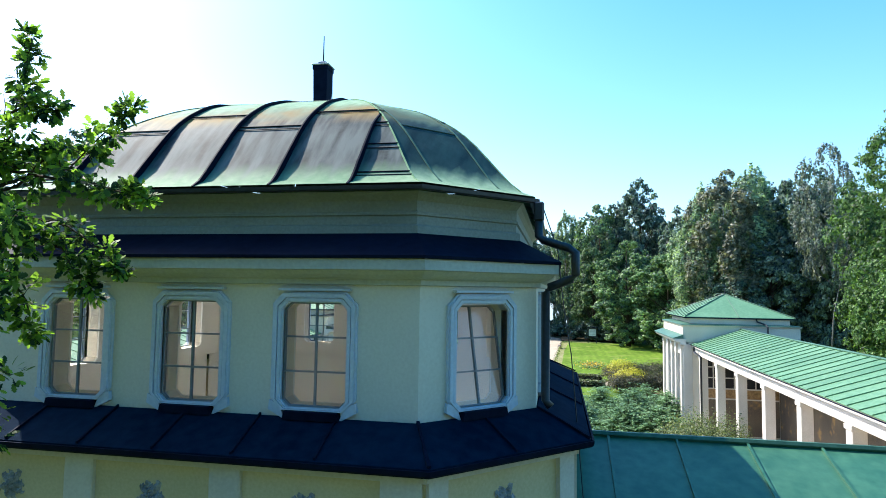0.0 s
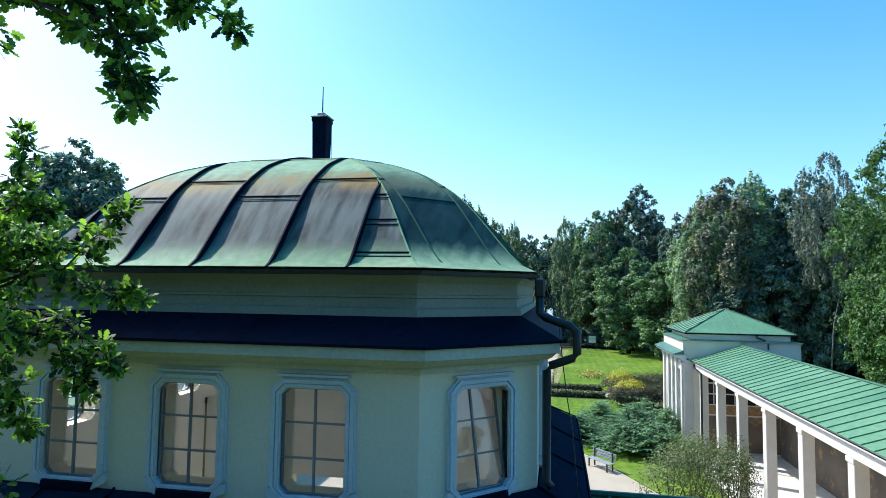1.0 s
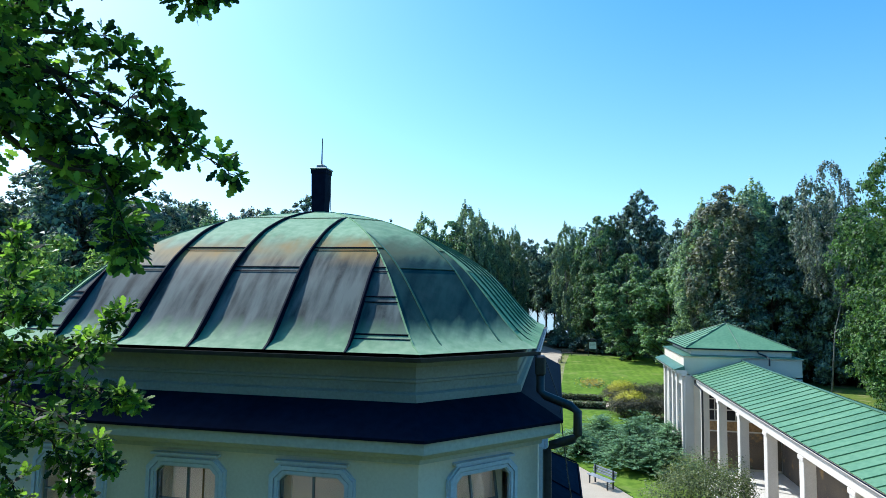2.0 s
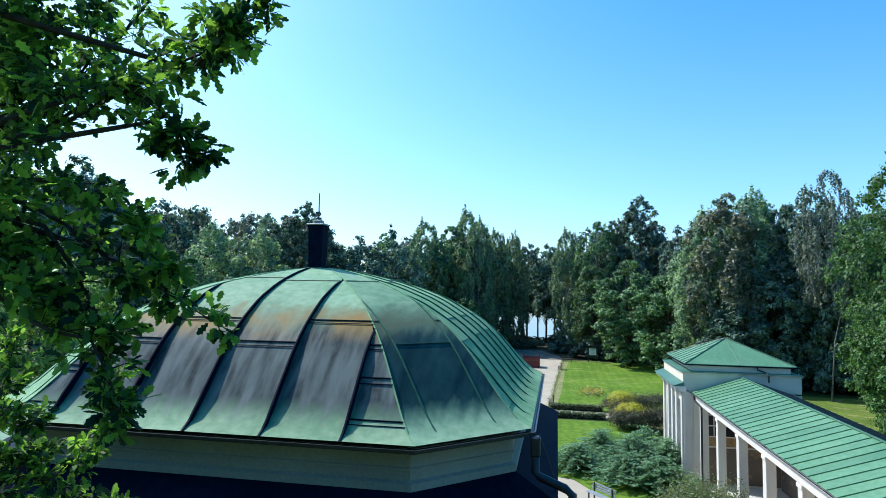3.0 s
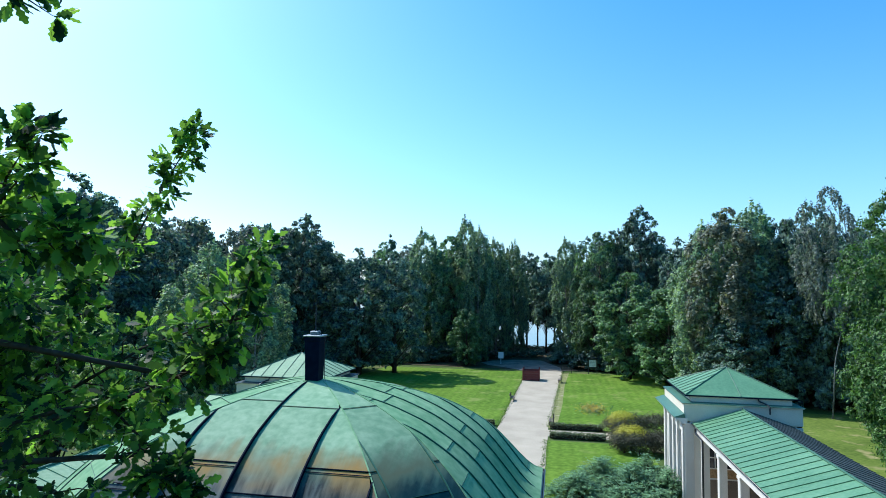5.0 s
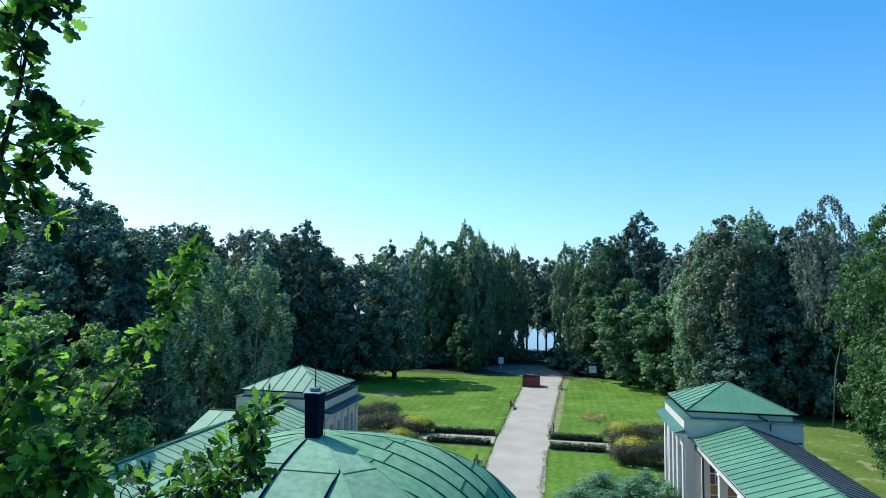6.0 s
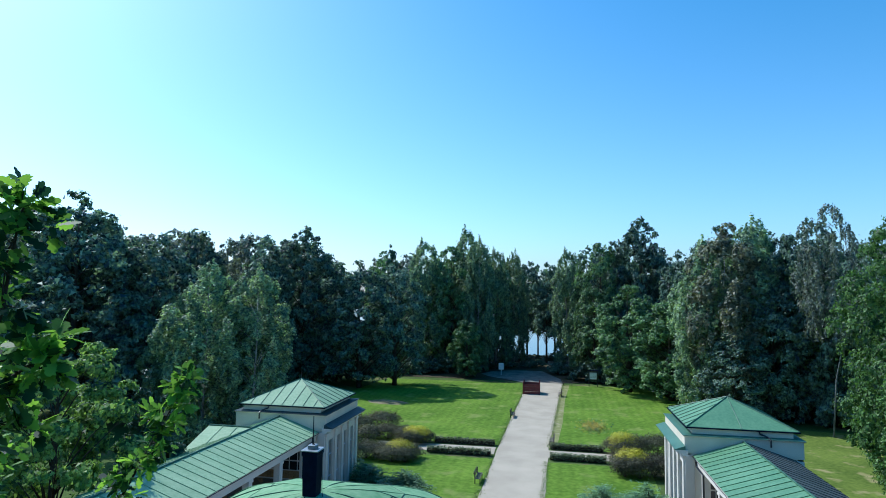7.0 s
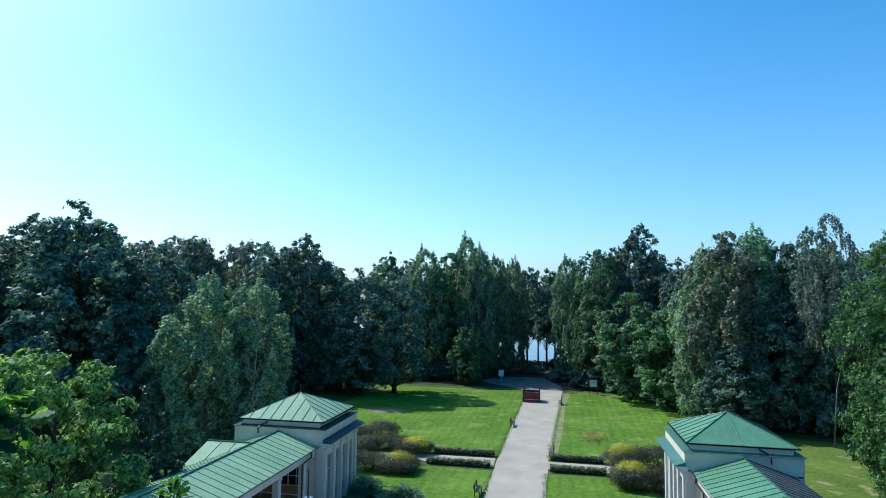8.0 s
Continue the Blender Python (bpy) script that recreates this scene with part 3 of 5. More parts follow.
# skirt roof below the windows
skirt = bmesh.new()
rings(skirt, [oct_pts(o, z) for o, z in ((0.61, 7.09), (0.61, 7.125), (0.02, 7.40), (-0.02, 7.34))])
skirt_roof = part("skirt_roof", skirt, SKIRT_SHEET, hall, "dark sheet metal skirt roof with raised seams")
part("skirt_gutter", rings(bmesh.new(), [oct_pts(o, z) for o, z in ((0.55, 7.055), (0.62, 7.045), (0.645, 7.07), (0.65, 7.115), (0.63, 7.115), (0.61, 7.075), (0.55, 7.085))]), DARK_METAL, hall)
for i in range(8):
    mid, tan, nor, half = SIDES[i]
    n = 2 if i % 2 == 0 else 3 if i in (1, 5) else 6
    for k in range(n + 1):
        u = -half + 2 * half * k / n
        uo = u * (half + 0.26) / half
        q = bmesh.new()
        a, b = mid + tan * u + nor * 0.02 + Vector((0, 0, 7.40)), mid + tan * (uo if k in (0, n) else u) + nor * 0.60 + Vector((0, 0, 7.135))
        side = tan * 0.010
        up = Vector((0, 0, 0.026))
        rings(q, [[a - side, a + side, a + side + up, a - side + up], [b - side, b + side, b + side + up, b - side + up]], close=False)
        part("seam", q, DARK_METAL, skirt_roof)

# lower storey: ochre walls, white pilasters, stucco rosettes; unseen openings below the view, added to brighten the
# inside
for i in range(8):
    half = SIDES[i][3] + 0.17
    us = () if i == 7 else (-1.55, 0.0, 1.55) if i % 2 else (0.0,)
    holes = [] if i in (7, 0, 6) else [[(u - 0.66, 0.6), (u + 0.66, 0.6), (u + 0.66, 5.3), (u - 0.66, 5.3)] for u in us]
    placed(part("lower_wall", pierced([(-half, 0.0), (half, 0.0), (half, 7.06), (-half, 7.06)], holes, 0.35), OCHRE, hall, "ochre plaster wall between white pilasters"), side_pose(i, out=0.40))
    placed(part("inner_wall", pierced([(-half + 0.2, 0.02), (half - 0.2, 0.02), (half - 0.2, 7.28), (-half + 0.2, 7.28)], holes, 0.03), INSIDE, hall), side_pose(i, out=0.03))
    for u in ((-0.95, 0.72) if i % 2 else ()):
        placed(part("pilaster", boxes((u - 0.17, u + 0.17, -0.06, 0.01, 0.0, 6.97), bevel=0.012), WHITE, hall), side_pose(i, out=0.40))
    for s in (-1, 1):
        w = 0.42 if i % 2 else 0.24
        placed(part("corner_pilaster", boxes((s * half - (w if s > 0 else -0.02), s * half + (0.02 if s > 0 else w) - (0.04 if s > 0 else 0) , -0.06, 0.01, 0.0, 6.97)), WHITE, hall), side_pose(i, out=0.40))
    placed(part("frieze", boxes((-half - 0.04, half + 0.04, -0.075, 0.0, 6.95, 7.065)), WHITE, hall), side_pose(i, out=0.40))
    for u in ((-1.8, -0.12, 1.55) if i % 2 else (0.0,)):
        if i not in (7, 0):
            continue
        ro = bmesh.new()
        loops = []
        for r in (0.155, 0.145, 0.12, 0.105, 0.08, 0.06, 0.035, 0.012):
            loops.append([(u + math.cos(k * math.tau / 40) * r * (1 + 0.16 * math.cos(k * math.tau / 8 + r * 9)), 0.01 - 0.045 * (1 - (r / 0.16) ** 2) - 0.026 * math.cos(k * math.tau / 5 + r * 70) * math.cos(r * 80),
                           6.60 + math.sin(k * math.tau / 40) * r * 1.1 * (1 + 0.16 * math.cos(k * math.tau / 8 + r * 9))) for k in range(40)])
        rings(ro, loops, close=False)
        placed(part("stucco_rosette", ro, STUCCO, hall, "grey stucco leaf rosette"), side_pose(i, out=0.40))
part("hall_floor", rings(bmesh.new(), [oct_pts(0.0, 0.02), oct_pts(0.0, 0.10)], close=False), STONE, hall)

# dome: curved copper sheets between raised ribs
PF = [0.0, 0.10, 0.25, 0.40, 0.55, 0.67, 0.75, 0.834, 0.88, 0.92, 0.96, 1.0]
PZ = [11.86, 11.83, 11.71, 11.55, 11.32, 11.04, 10.80, 10.44, 10.23, 10.05, 9.93, 9.86]


def dome_z(f):
    return (np.interp(f, PF, PZ) + np.interp(min(f + 0.03, 1), PF, PZ) + np.interp(max(f - 0.03, 0), PF, PZ)) / 3


def dome_at(i, u, f, lift=0.0):
    mid, tan, nor, half = SIDES[i]
    far = (mid - Vector((0, CY, 0))).dot(nor) - 0.02
    he = half - 0.008
    u = max(-he * f, min(he * f, u))
    return Vector((0, CY, 0)) + nor * (far * f) + tan * u + Vector((0, 0, dome_z(f) + lift))


dome = part("dome", rings(bmesh.new(), [oct_pts(-0.34, 9.70), oct_pts(-0.34, 9.82)], close=False), DARK_METAL, hall, "weathered copper cloister dome")
for i in range(8):
    half = SIDES[i][3] - 0.008
    front = i in (7, 0)
    cuts = [-half, -1.90, -1.0, -0.08, 0.84, 1.76, half] if i in (7, 3) else ([-half, -0.42, 0.42, half] if i % 2 == 0 else [-half, -1.85, -1.2, -0.6, 0.0, 0.6, 1.2, 1.85, half])
    for k in range(len(cuts) - 1):
        u0, u1 = cuts[k], cuts[k + 1]
        near = 0.0 if u0 <= 0 <= u1 else min(abs(u0), abs(u1)) / half
        marks = sorted({near, 0.31 + 0.04 * (k % 2), 0.655 + 0.09 * (k % 2), 1.0} | ({0.83, 0.925} if near > 0.6 else set()))
        marks = [f for f in marks if f >= near]
        for f0, f1 in zip(marks, marks[1:]):
            if f1 - f0 < 0.03:
                continue
            steps = max(2, int((f1 - f0) * 22))
            bm = bmesh.new()
            grid = []
            for j in range(steps + 1):
                f = f0 + (f1 - f0) * j / steps
                lip = 0.006 if j == steps else 0.0
                grid.append([bm.verts.new(dome_at(i, u0 + (u1 - u0) * c / 3, f, lip)) for c in range(4)])
            for a, b in zip(grid, grid[1:]):
                for c in range(3):
                    bm.faces.new((a[c], a[c + 1], b[c + 1], b[c]))
            bmesh.ops.remove_doubles(bm, verts=list(bm.verts), dist=0.001)
            part("copper_sheet", bm, (COPPER_CORNER if i == 0 else COPPER_FRONT) if front else COPPER, dome, smooth=True)
            if f1 < 1.0:
                seam = bmesh.new()
                pts = [dome_at(i, u0 + (u1 - u0) * c / 4, f1, 0.012) for c in range(5)]
                bold = i == 7 and f1 > 0.4
                tube(seam, pts, 0.007 if bold else 0.004, 4)
                if bold:
                    tube(seam, [dome_at(i, u0 + (u1 - u0) * c / 4, f1 + 0.014, 0.010) for c in range(5)], 0.006, 4)
                part("cross_seam", seam, DARK_METAL if bold else SEAM_GREEN, dome)
    for u in cuts[1:]:
        f0 = max(abs(u) / half, 0.05)
        if f0 > 0.99:
            f0 = 0.05
        rib = bmesh.new()
        loops = []
        for j in range(23):
            f = f0 + (1.0 - f0) * j / 22
            hip = abs(u) >= half - 0.01
            c = dome_at(i, (1 if u > 0 else -1) * half * f if hip else u, f)
            low = 1.0 if f < 0.9 else (1.02 - f) / 0.12
            deep = 0.07 * f ** 5 if i == 7 else 0.0
            low *= min(1.0, 0.15 + (f - f0) / 0.10)
            t = SIDES[i][1] * (0.010 if hip or not i % 2 else 0.005 + 0.006 * f)
            h = (Vector((0, 0, 0.008 if hip else 0.014 if not i % 2 else 0.022 + 0.03 * f if i == 7 else 0.012 + 0.012 * f)) + SIDES[i][2] * (0.004 if hip or not i % 2 else 0.008 + 0.022 * f + deep if i == 7 else 0.004 + 0.008 * f)) * low
            loops.append([c - t, c + t, c + t + h, c - t + h])
        rings(rib, loops, close=False)
        part("rib", rib, COPPER if hip else DARK_METAL if i == 7 else SEAM_GREEN, dome)

chimney = bmesh.new()
rings(chimney, [[(x * h, y * h, z) for x, y in ((-1, -1), (1, -1), (1, 1), (-1, 1))] for h, z in ((0.110, -0.2), (0.114, 0.0), (0.128, 0.66), (0.139, 0.68), (0.139, 0.74))], close=False)
stack = thing("chimney", "dark metal-clad chimney on the crown of the dome", "chimney", (-0.015, 0.20, 11.83))
part("shaft", chimney, DARK_METAL, stack)
part("cap", boxes((-0.155, 0.155, -0.155, 0.155, 0.74, 0.765), (-0.07, 0.07, -0.07, 0.07, 0.765, 0.83), bevel=0.008), ZINC, stack, "grey metal cap")
part("lightning_rod", tube(bmesh.new(), [(0.0, 0.0, 0.80), (0.0, 0.0, 1.30)], [0.014, 0.008], 6), BLACK_METAL, stack)
part("wire", tube(bmesh.new(), [(0.02, -0.02, 0.85), (0.16, 0.02, 0.72), (0.17, 0.02, 0.08), (0.22, -0.05, 0.0), (0.30, -0.12, -0.03)], 0.006, 5), BLACK_METAL, stack)
part("base_flashing", boxes((-0.15, 0.15, -0.15, 0.15, -0.12, 0.015), bevel=0.02), COPPER, stack)

pipe = part("downpipe", tube(bmesh.new(), [(3.76, -2.22, 9.80), (3.76, -2.22, 9.40), (3.82, -2.24, 9.35), (4.10, -2.30, 9.26), (4.18, -2.32, 9.20), (4.18, -2.32, 8.95), (4.14, -2.31, 8.90), (3.88, -2.26, 8.80), (3.84, -2.25, 8.74), (3.84, -2.25, 7.50), (3.90, -2.27, 7.43)], 0.05, 10), BLACK_METAL, hall, "black rain downpipe with offset bends", smooth=True)
part("lightning_wire", tube(bmesh.new(), [(3.80, -2.02, 9.78), (3.98, -1.95, 9.25), (4.03, -1.92, 8.75), (4.08, -1.92, 8.35), (4.14, -1.90, 8.0), (4.30, -1.80, 6.05)], 0.007, 5), BLACK_METAL, hall)
part("hopper", boxes((3.70, 3.82, -2.29, -2.16, 9.58, 9.81), bevel=0.02), BLACK_METAL, hall)


# ---- wings, colonnades and pavilions ----
def roof_panel(width, length, z_seam=0.05, material=GREEN_ROOF):
    """A sheet with an upstanding seam on one edge: x along the eave, y down the slope."""
    bm = bmesh.new()
    box(bm, 0.0, width, 0.0, length, -0.03, 0.0)
    box(bm, -0.018, 0.018, 0.0, length, -0.01, z_seam)
    return mesh_of("roof_sheet", bm, material)


def gable_roof(parent, origin, along, half_width, rise, length, pitch=1.0, shade=0, material=GREEN_ROOF, gutter=0.018):
    """Both slopes of a ridge that starts at origin and runs along a horizontal way; each sheet its own piece, one slope
    grey if asked.
    """
    along = Vector(along)
    slope = math.hypot(half_width, rise)
    me, grey_me = roof_panel(pitch, slope, 0.035, material), roof_panel(pitch, slope, 0.035, GREY_SHEET)
    n = int(round(length / pitch))
    for s in (-1, 1):
        across = Vector((along.y, -along.x, 0)) * s
        down = (across * half_width - Vector((0, 0, rise))).normalized()
        nor = along.cross(down) if along.cross(down).z > 0 else down.cross(along)
        for k in range(n):
            x = along if along.cross(down).z > 0 else -along
            at = Vector(origin) + along * pitch * (k if x == along else k + 1)
            m = Matrix(((x.x, down.x, nor.x, at.x), (x.y, down.y, nor.y, at.y), (x.z, down.z, nor.z, at.z), (0, 0, 0, 1)))
            placed(part("roof_sheet", grey_me if s == shade else me, None, parent), m)
    a = Vector(origin)
    b = a + along * length
    tube_bm = tube(bmesh.new(), [a + Vector((0, 0, 0.03)), b + Vector((0, 0, 0.03))], 0.05, 6)
    part("ridge_cap", tube_bm, SEAM_GREEN, parent)
    for s in (-1, 1):
        e = Vector((along.y, -along.x, 0)) * s * (half_width + 0.05)
        part("gutter", tube(bmesh.new(), [a + e + Vector((0, 0, -rise - 0.04)), b + e + Vector((0, 0, -rise - 0.04))], gutter, 6), DARK_METAL, parent)


for s, side in ((1, "east"), (-1, "west")):
    wing = thing("wing", "low wing with green standing-seam roof beside the domed hall", "building", group="hall wings")
    gable_roof(wing, (s * 3.75, 0.4, 6.53), (s, 0, 0), 2.75, 0.95, 14.0, material=WING_ROOF, gutter=0.06)
    for y in (-1.9, 2.7):
        part("wall", boxes((min(s * 4.1, s * 17.4), max(s * 4.1, s * 17.4), y - 0.15, y + 0.15, 0.0, 5.6)), OCHRE, wing)

    col = thing("colonnade", "white pillared garden colonnade with green standing-seam roof", "building", group="garden colonnades")
    # only the east colonnade's outer slope is laid in grey sheet
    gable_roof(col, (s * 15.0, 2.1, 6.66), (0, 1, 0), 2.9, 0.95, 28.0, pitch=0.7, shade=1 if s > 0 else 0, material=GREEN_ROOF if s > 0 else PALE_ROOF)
    col.location.z = -0.1
    xs = sorted((s * 12.28, s * 12.83))
    part("entablature", boxes((xs[0], xs[1], 2.3, 30.1, 5.12, 5.70), bevel=0.02), WHITE, col, "white plaster beam on the pillars")
    xs = sorted((s * 12.18, s * 12.90))
    part("eaves_moulding", boxes((xs[0], xs[1], 2.3, 30.1, 5.52, 5.66)), WHITE, col)
    pillar = mesh_of("pillar", boxes((-0.20, 0.20, -0.20, 0.20, 0.15, 5.12), (-0.25, 0.25, -0.25, 0.25, 0.15, 0.5), (-0.24, 0.24, -0.24, 0.24, 4.96, 5.115), bevel=0.015), WHITE)
    for k in range(8):
        part("pillar", pillar, None, col).location = (s * 12.50, 28.6 - 3.68 * k, 0)
    part("floor_slab", boxes((*sorted((s * 12.1, s * 17.3)), 2.3, 30.1, 0.0, 0.15), bevel=0.02), STONE, col)
    part("soffit", boxes((*sorted((s * 12.85, s * 17.2)), 2.3, 30.1, 5.30, 5.36)), WHITE, col)
    holes = []
    for k in range(7):
        y = 26.76 - 3.68 * k
        holes.append([(y - 0.42, 3.3), (y + 0.42, 3.3), (y + 0.42, 4.7), (y - 0.42, 4.7)])
    back = placed(part("back_wall", pierced([(2.3, 0.15), (30.1, 0.15), (30.1, 5.5), (2.3, 5.5)], holes, 0.25), TAN, col, "patchy brown plaster back wall with small windows"),
                  Matrix(((0, s, 0, s * 17.1), (1, 0, 0, 0), (0, 0, 1, 0), (0, 0, 0, 1))))
    win = bmesh.new()
    for x in (-0.40, 0.0, 0.40):
        box(win, -0.03, 0.03, x - 0.02, x + 0.02, -0.7, 0.7)
    for z in (-0.68, 0.0, 0.68):
        box(win, -0.025, 0.025, -0.42, 0.42, z - 0.02, z + 0.02)
    WINGRID = mesh_of("window_grid", win, GREY_PAINT)
    WINPANE = mesh_of("pane", boxes((-0.004, 0.004, -0.42, 0.42, -0.7, 0.7)), DARK_GLASS)
    for k in range(7):
        grid = part("window", WINGRID, None, col, "small grey barred window")
        grid.location = (s * 17.2, 26.76 - 3.68 * k, 4.0)
        part("pane", WINPANE, None, grid)
    dp = bmesh.new()
    tube(dp, [(s * 12.05, 28.95, 5.62), (s * 12.05, 28.95, 5.35), (s * 12.2, 27.9, 5.15), (s * 12.2, 27.9, 0.2)], 0.06, 8)
    part("downpipe", dp, BLACK_METAL, col, "dark rain downpipe")

    pav = thing("pavilion", "square white corner pavilion with a green pyramid roof", "building", (s * 15.0, 33.5, -0.1), group="corner pavilions")

    def square(h, z):
        return [(-h, -h, z), (h, -h, z), (h, h, z), (-h, h, z)]

    wins = [[(y - 0.45, 0.9), (y + 0.45, 0.9), (y + 0.45, 5.0), (y - 0.45, 5.0)] for y in (-2.1, -0.7, 0.7, 2.1)]
    plate = [(-3.3, 0.0), (3.3, 0.0), (3.3, 5.85), (-3.3, 5.85)]
    for k in range(4):
        turn = Matrix.Rotation(k * math.pi / 2, 4, "Z") @ Matrix.Translation((0, -3.3, 0))
        garden = k == (3 if s > 0 else 1)
        placed(part("wall", pierced(plate, wins if garden else [], 0.3), WHITE if garden else CREAM, pav), turn)
        if garden:
            for y in (-3.1, -1.4, 0.0, 1.4, 3.1):
                placed(part("pilaster", boxes((y - 0.2, y + 0.2, -0.14, 0.02, 0.0, 5.6), (y - 0.25, y + 0.25, -0.18, 0.02, 5.42, 5.58), bevel=0.012), WHITE, pav), turn)
            for y in (-2.1, -0.7, 0.7, 2.1):
                fr = placed(part("window", boxes((y - 0.45, y + 0.45, 0.13, 0.17, 3.9, 3.97), (y - 0.45, y + 0.45, 0.13, 0.17, 2.4, 2.46), (y - 0.03, y + 0.03, 0.13, 0.17, 0.9, 5.0)), TRIM, pav), turn)
                gl = part("pane", boxes((y - 0.45, y + 0.45, 0.15, 0.156, 0.9, 5.0)), GLASS, fr)
                gl.visible_shadow = False
        else:
            for y in (-3.05, 3.05):
                placed(part("pilaster", boxes((y - 0.27, y + 0.27, -0.06, 0.02, 0.0, 5.7), bevel=0.012), WHITE, pav), turn)
    # under the colonnade's roof: a glazed partition over an ochre panel and a dim lower wall
    glazed = part("window", boxes(*[(x - 0.03, x + 0.03, -3.37, -3.31, 3.05, 4.95) for x in (-2.2, -1.6, -1.0, -0.4, 0.2, 0.8, 1.4, 2.0)], *[(-2.23, 2.03, -3.365, -3.315, z - 0.035, z + 0.035) for z in (3.05, 3.7, 4.35, 4.95)]), WHITE, pav, "white barred window under the colonnade roof")
    part("pane", boxes((-2.2, 2.0, -3.34, -3.334, 3.05, 4.95)), DARK_GLASS, glazed)
    part("panel", boxes((-2.3, 2.1, -3.36, -3.305, 2.48, 3.01), bevel=0.01), OCHRE_PANEL, pav, "ochre panel under the window")
    part("rail", boxes((-2.3, 2.1, -3.40, -3.305, 2.40, 2.475), bevel=0.01), WHITE, pav)
    part("lower_panel", boxes((-2.3, 2.1, -3.35, -3.305, 0.27, 2.395), bevel=0.01), TAN, pav)

    def ledge(profile):
        loops = [[(-s * h, y, z) for h, z in profile] for y in (-3.6, 3.6)]
        return rings(bmesh.new(), loops, close=False)

    part("lower_cornice", ledge(((3.2, 5.65), (3.5, 5.68), (3.6, 5.82), (3.86, 5.88), (3.9, 6.02), (3.2, 6.03))), WHITE, pav)
    part("ledge_roof", ledge(((3.97, 6.025), (3.97, 6.06), (3.36, 6.28), (3.34, 6.035))), LEDGE if s > 0 else DARK_LEDGE, pav, "green sheet metal ledge, darkened in colour for its shade" if s > 0 else "dark blue-green sheet metal ledge")
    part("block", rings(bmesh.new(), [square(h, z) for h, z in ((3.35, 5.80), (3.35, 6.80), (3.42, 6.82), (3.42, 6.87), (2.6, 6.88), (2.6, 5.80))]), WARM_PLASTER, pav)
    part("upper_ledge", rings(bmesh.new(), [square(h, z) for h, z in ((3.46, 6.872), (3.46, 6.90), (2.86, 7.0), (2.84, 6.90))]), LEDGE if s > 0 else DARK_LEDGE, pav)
    def forward(h, z):  # the upper storey stands nearly flush towards the colonnade
        return [(-h, -h - 0.22, z), (h, -h - 0.22, z), (h, h, z), (-h, h, z)]

    part("upper_wall", rings(bmesh.new(), [forward(h, z) for h, z in ((2.87, 6.90), (2.87, 7.26), (2.92, 7.28), (2.92, 7.33), (2.4, 7.33), (2.4, 6.90))]), WARM_PLASTER, pav)
    pyr = bmesh.new()
    base, top = [pyr.verts.new(p) for p in square(3.17, 7.33)], [pyr.verts.new(p) for p in square(3.17, 7.38)]
    tip = pyr.verts.new((0, 0, 8.80))
    pyr.faces.new(base[::-1])
    for k in range(4):
        j = (k + 1) % 4
        pyr.faces.new((base[k], base[j], top[j], top[k])); pyr.faces.new((top[k], top[j], tip))
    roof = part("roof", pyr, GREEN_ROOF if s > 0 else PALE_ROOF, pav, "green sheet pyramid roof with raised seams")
    for k in range(4):
        turn = Matrix.Rotation(k * math.pi / 2, 4, "Z")
        for j in range(8):
            u = -3.17 + 6.34 * (j + 0.0) / 8
            f = abs(u) / 3.17
            p0 = Vector((u, -3.17, 7.40))
            p1 = Vector((u, -3.17 * f, 7.40 + 1.42 * (1 - f))) if j else Vector((0, 0, 8.82))
            bm = tube(bmesh.new(), [p0, p1], 0.022 if j else 0.035, 4)
            if (p1 - p0).length > 0.05 and not (s > 0 and k == 0 and j not in (0, 4)):
                placed(part("seam", bm, SEAM_GREEN, roof), turn)
            else:
                bm.free()
    part("eaves_gutter", rings(bmesh.new(), [square(h, z) for h, z in ((3.15, 7.29), (3.23, 7.29), (3.25, 7.35), (3.15, 7.35))]), DARK_METAL, pav)
    part("finial", tube(bmesh.new(), [(0, 0, 8.78), (0, 0, 8.92), (0, 0, 9.35)], [0.05, 0.02, 0.008], 6), BLACK_METAL, pav)
    part("downpipe", tube(bmesh.new(), [(s * 0.95, -3.2, 7.30), (s * 1.0, -3.16, 7.15), (s * 1.4, -3.3, 7.0), (s * 1.5, -3.5, 6.85), (s * 1.5, -3.5, 6.45)], 0.05, 7), BLACK_METAL, pav)

side_wing = thing("side_wing", "low back wing with green standing-seam roof", "building")
gable_roof(side_wing, (-15.2, 26.6, 6.52), (-1, 0, 0), 2.75, 0.95, 3.0, material=PALE_ROOF)
part("wall", boxes((-18.0, -17.4, 24.2, 24.5, 0.0, 5.5), (-18.0, -17.4, 28.7, 29.0, 0.0, 5.5), (-18.0, -17.7, 24.5, 28.7, 0.0, 5.5)), CREAM, side_wing)


# ---- trees ----
def leaf_quads(rng, pos, nor, size, stretch=1.5, corners=4):
    """Diamond leaves at pos, facing roughly nor."""
    n = len(pos)
    nor = nor + rng.normal(0, 0.45, (n, 3))
    nor /= np.linalg.norm(nor, axis=1)[:, None] + 1e-9
    a = np.cross(nor, rng.normal(0, 1, (n, 3)))
    a /= np.linalg.norm(a, axis=1)[:, None] + 1e-9
    b = np.cross(nor, a)
    s = (size * rng.uniform(0.6, 1.35, n))[:, None]
    bend = nor * s * 0.25
    if corners == 3:
        return np.stack([pos - a * s * stretch / 2, pos + a * s * stretch / 2 - b * s / 2 + bend, pos + a * s * stretch / 2 + b * s / 2], 1)
    return np.stack([pos - a * s * stretch / 2, pos - b * s / 2 + bend, pos + a * s * stretch / 2, pos + b * s / 2 + bend], 1)


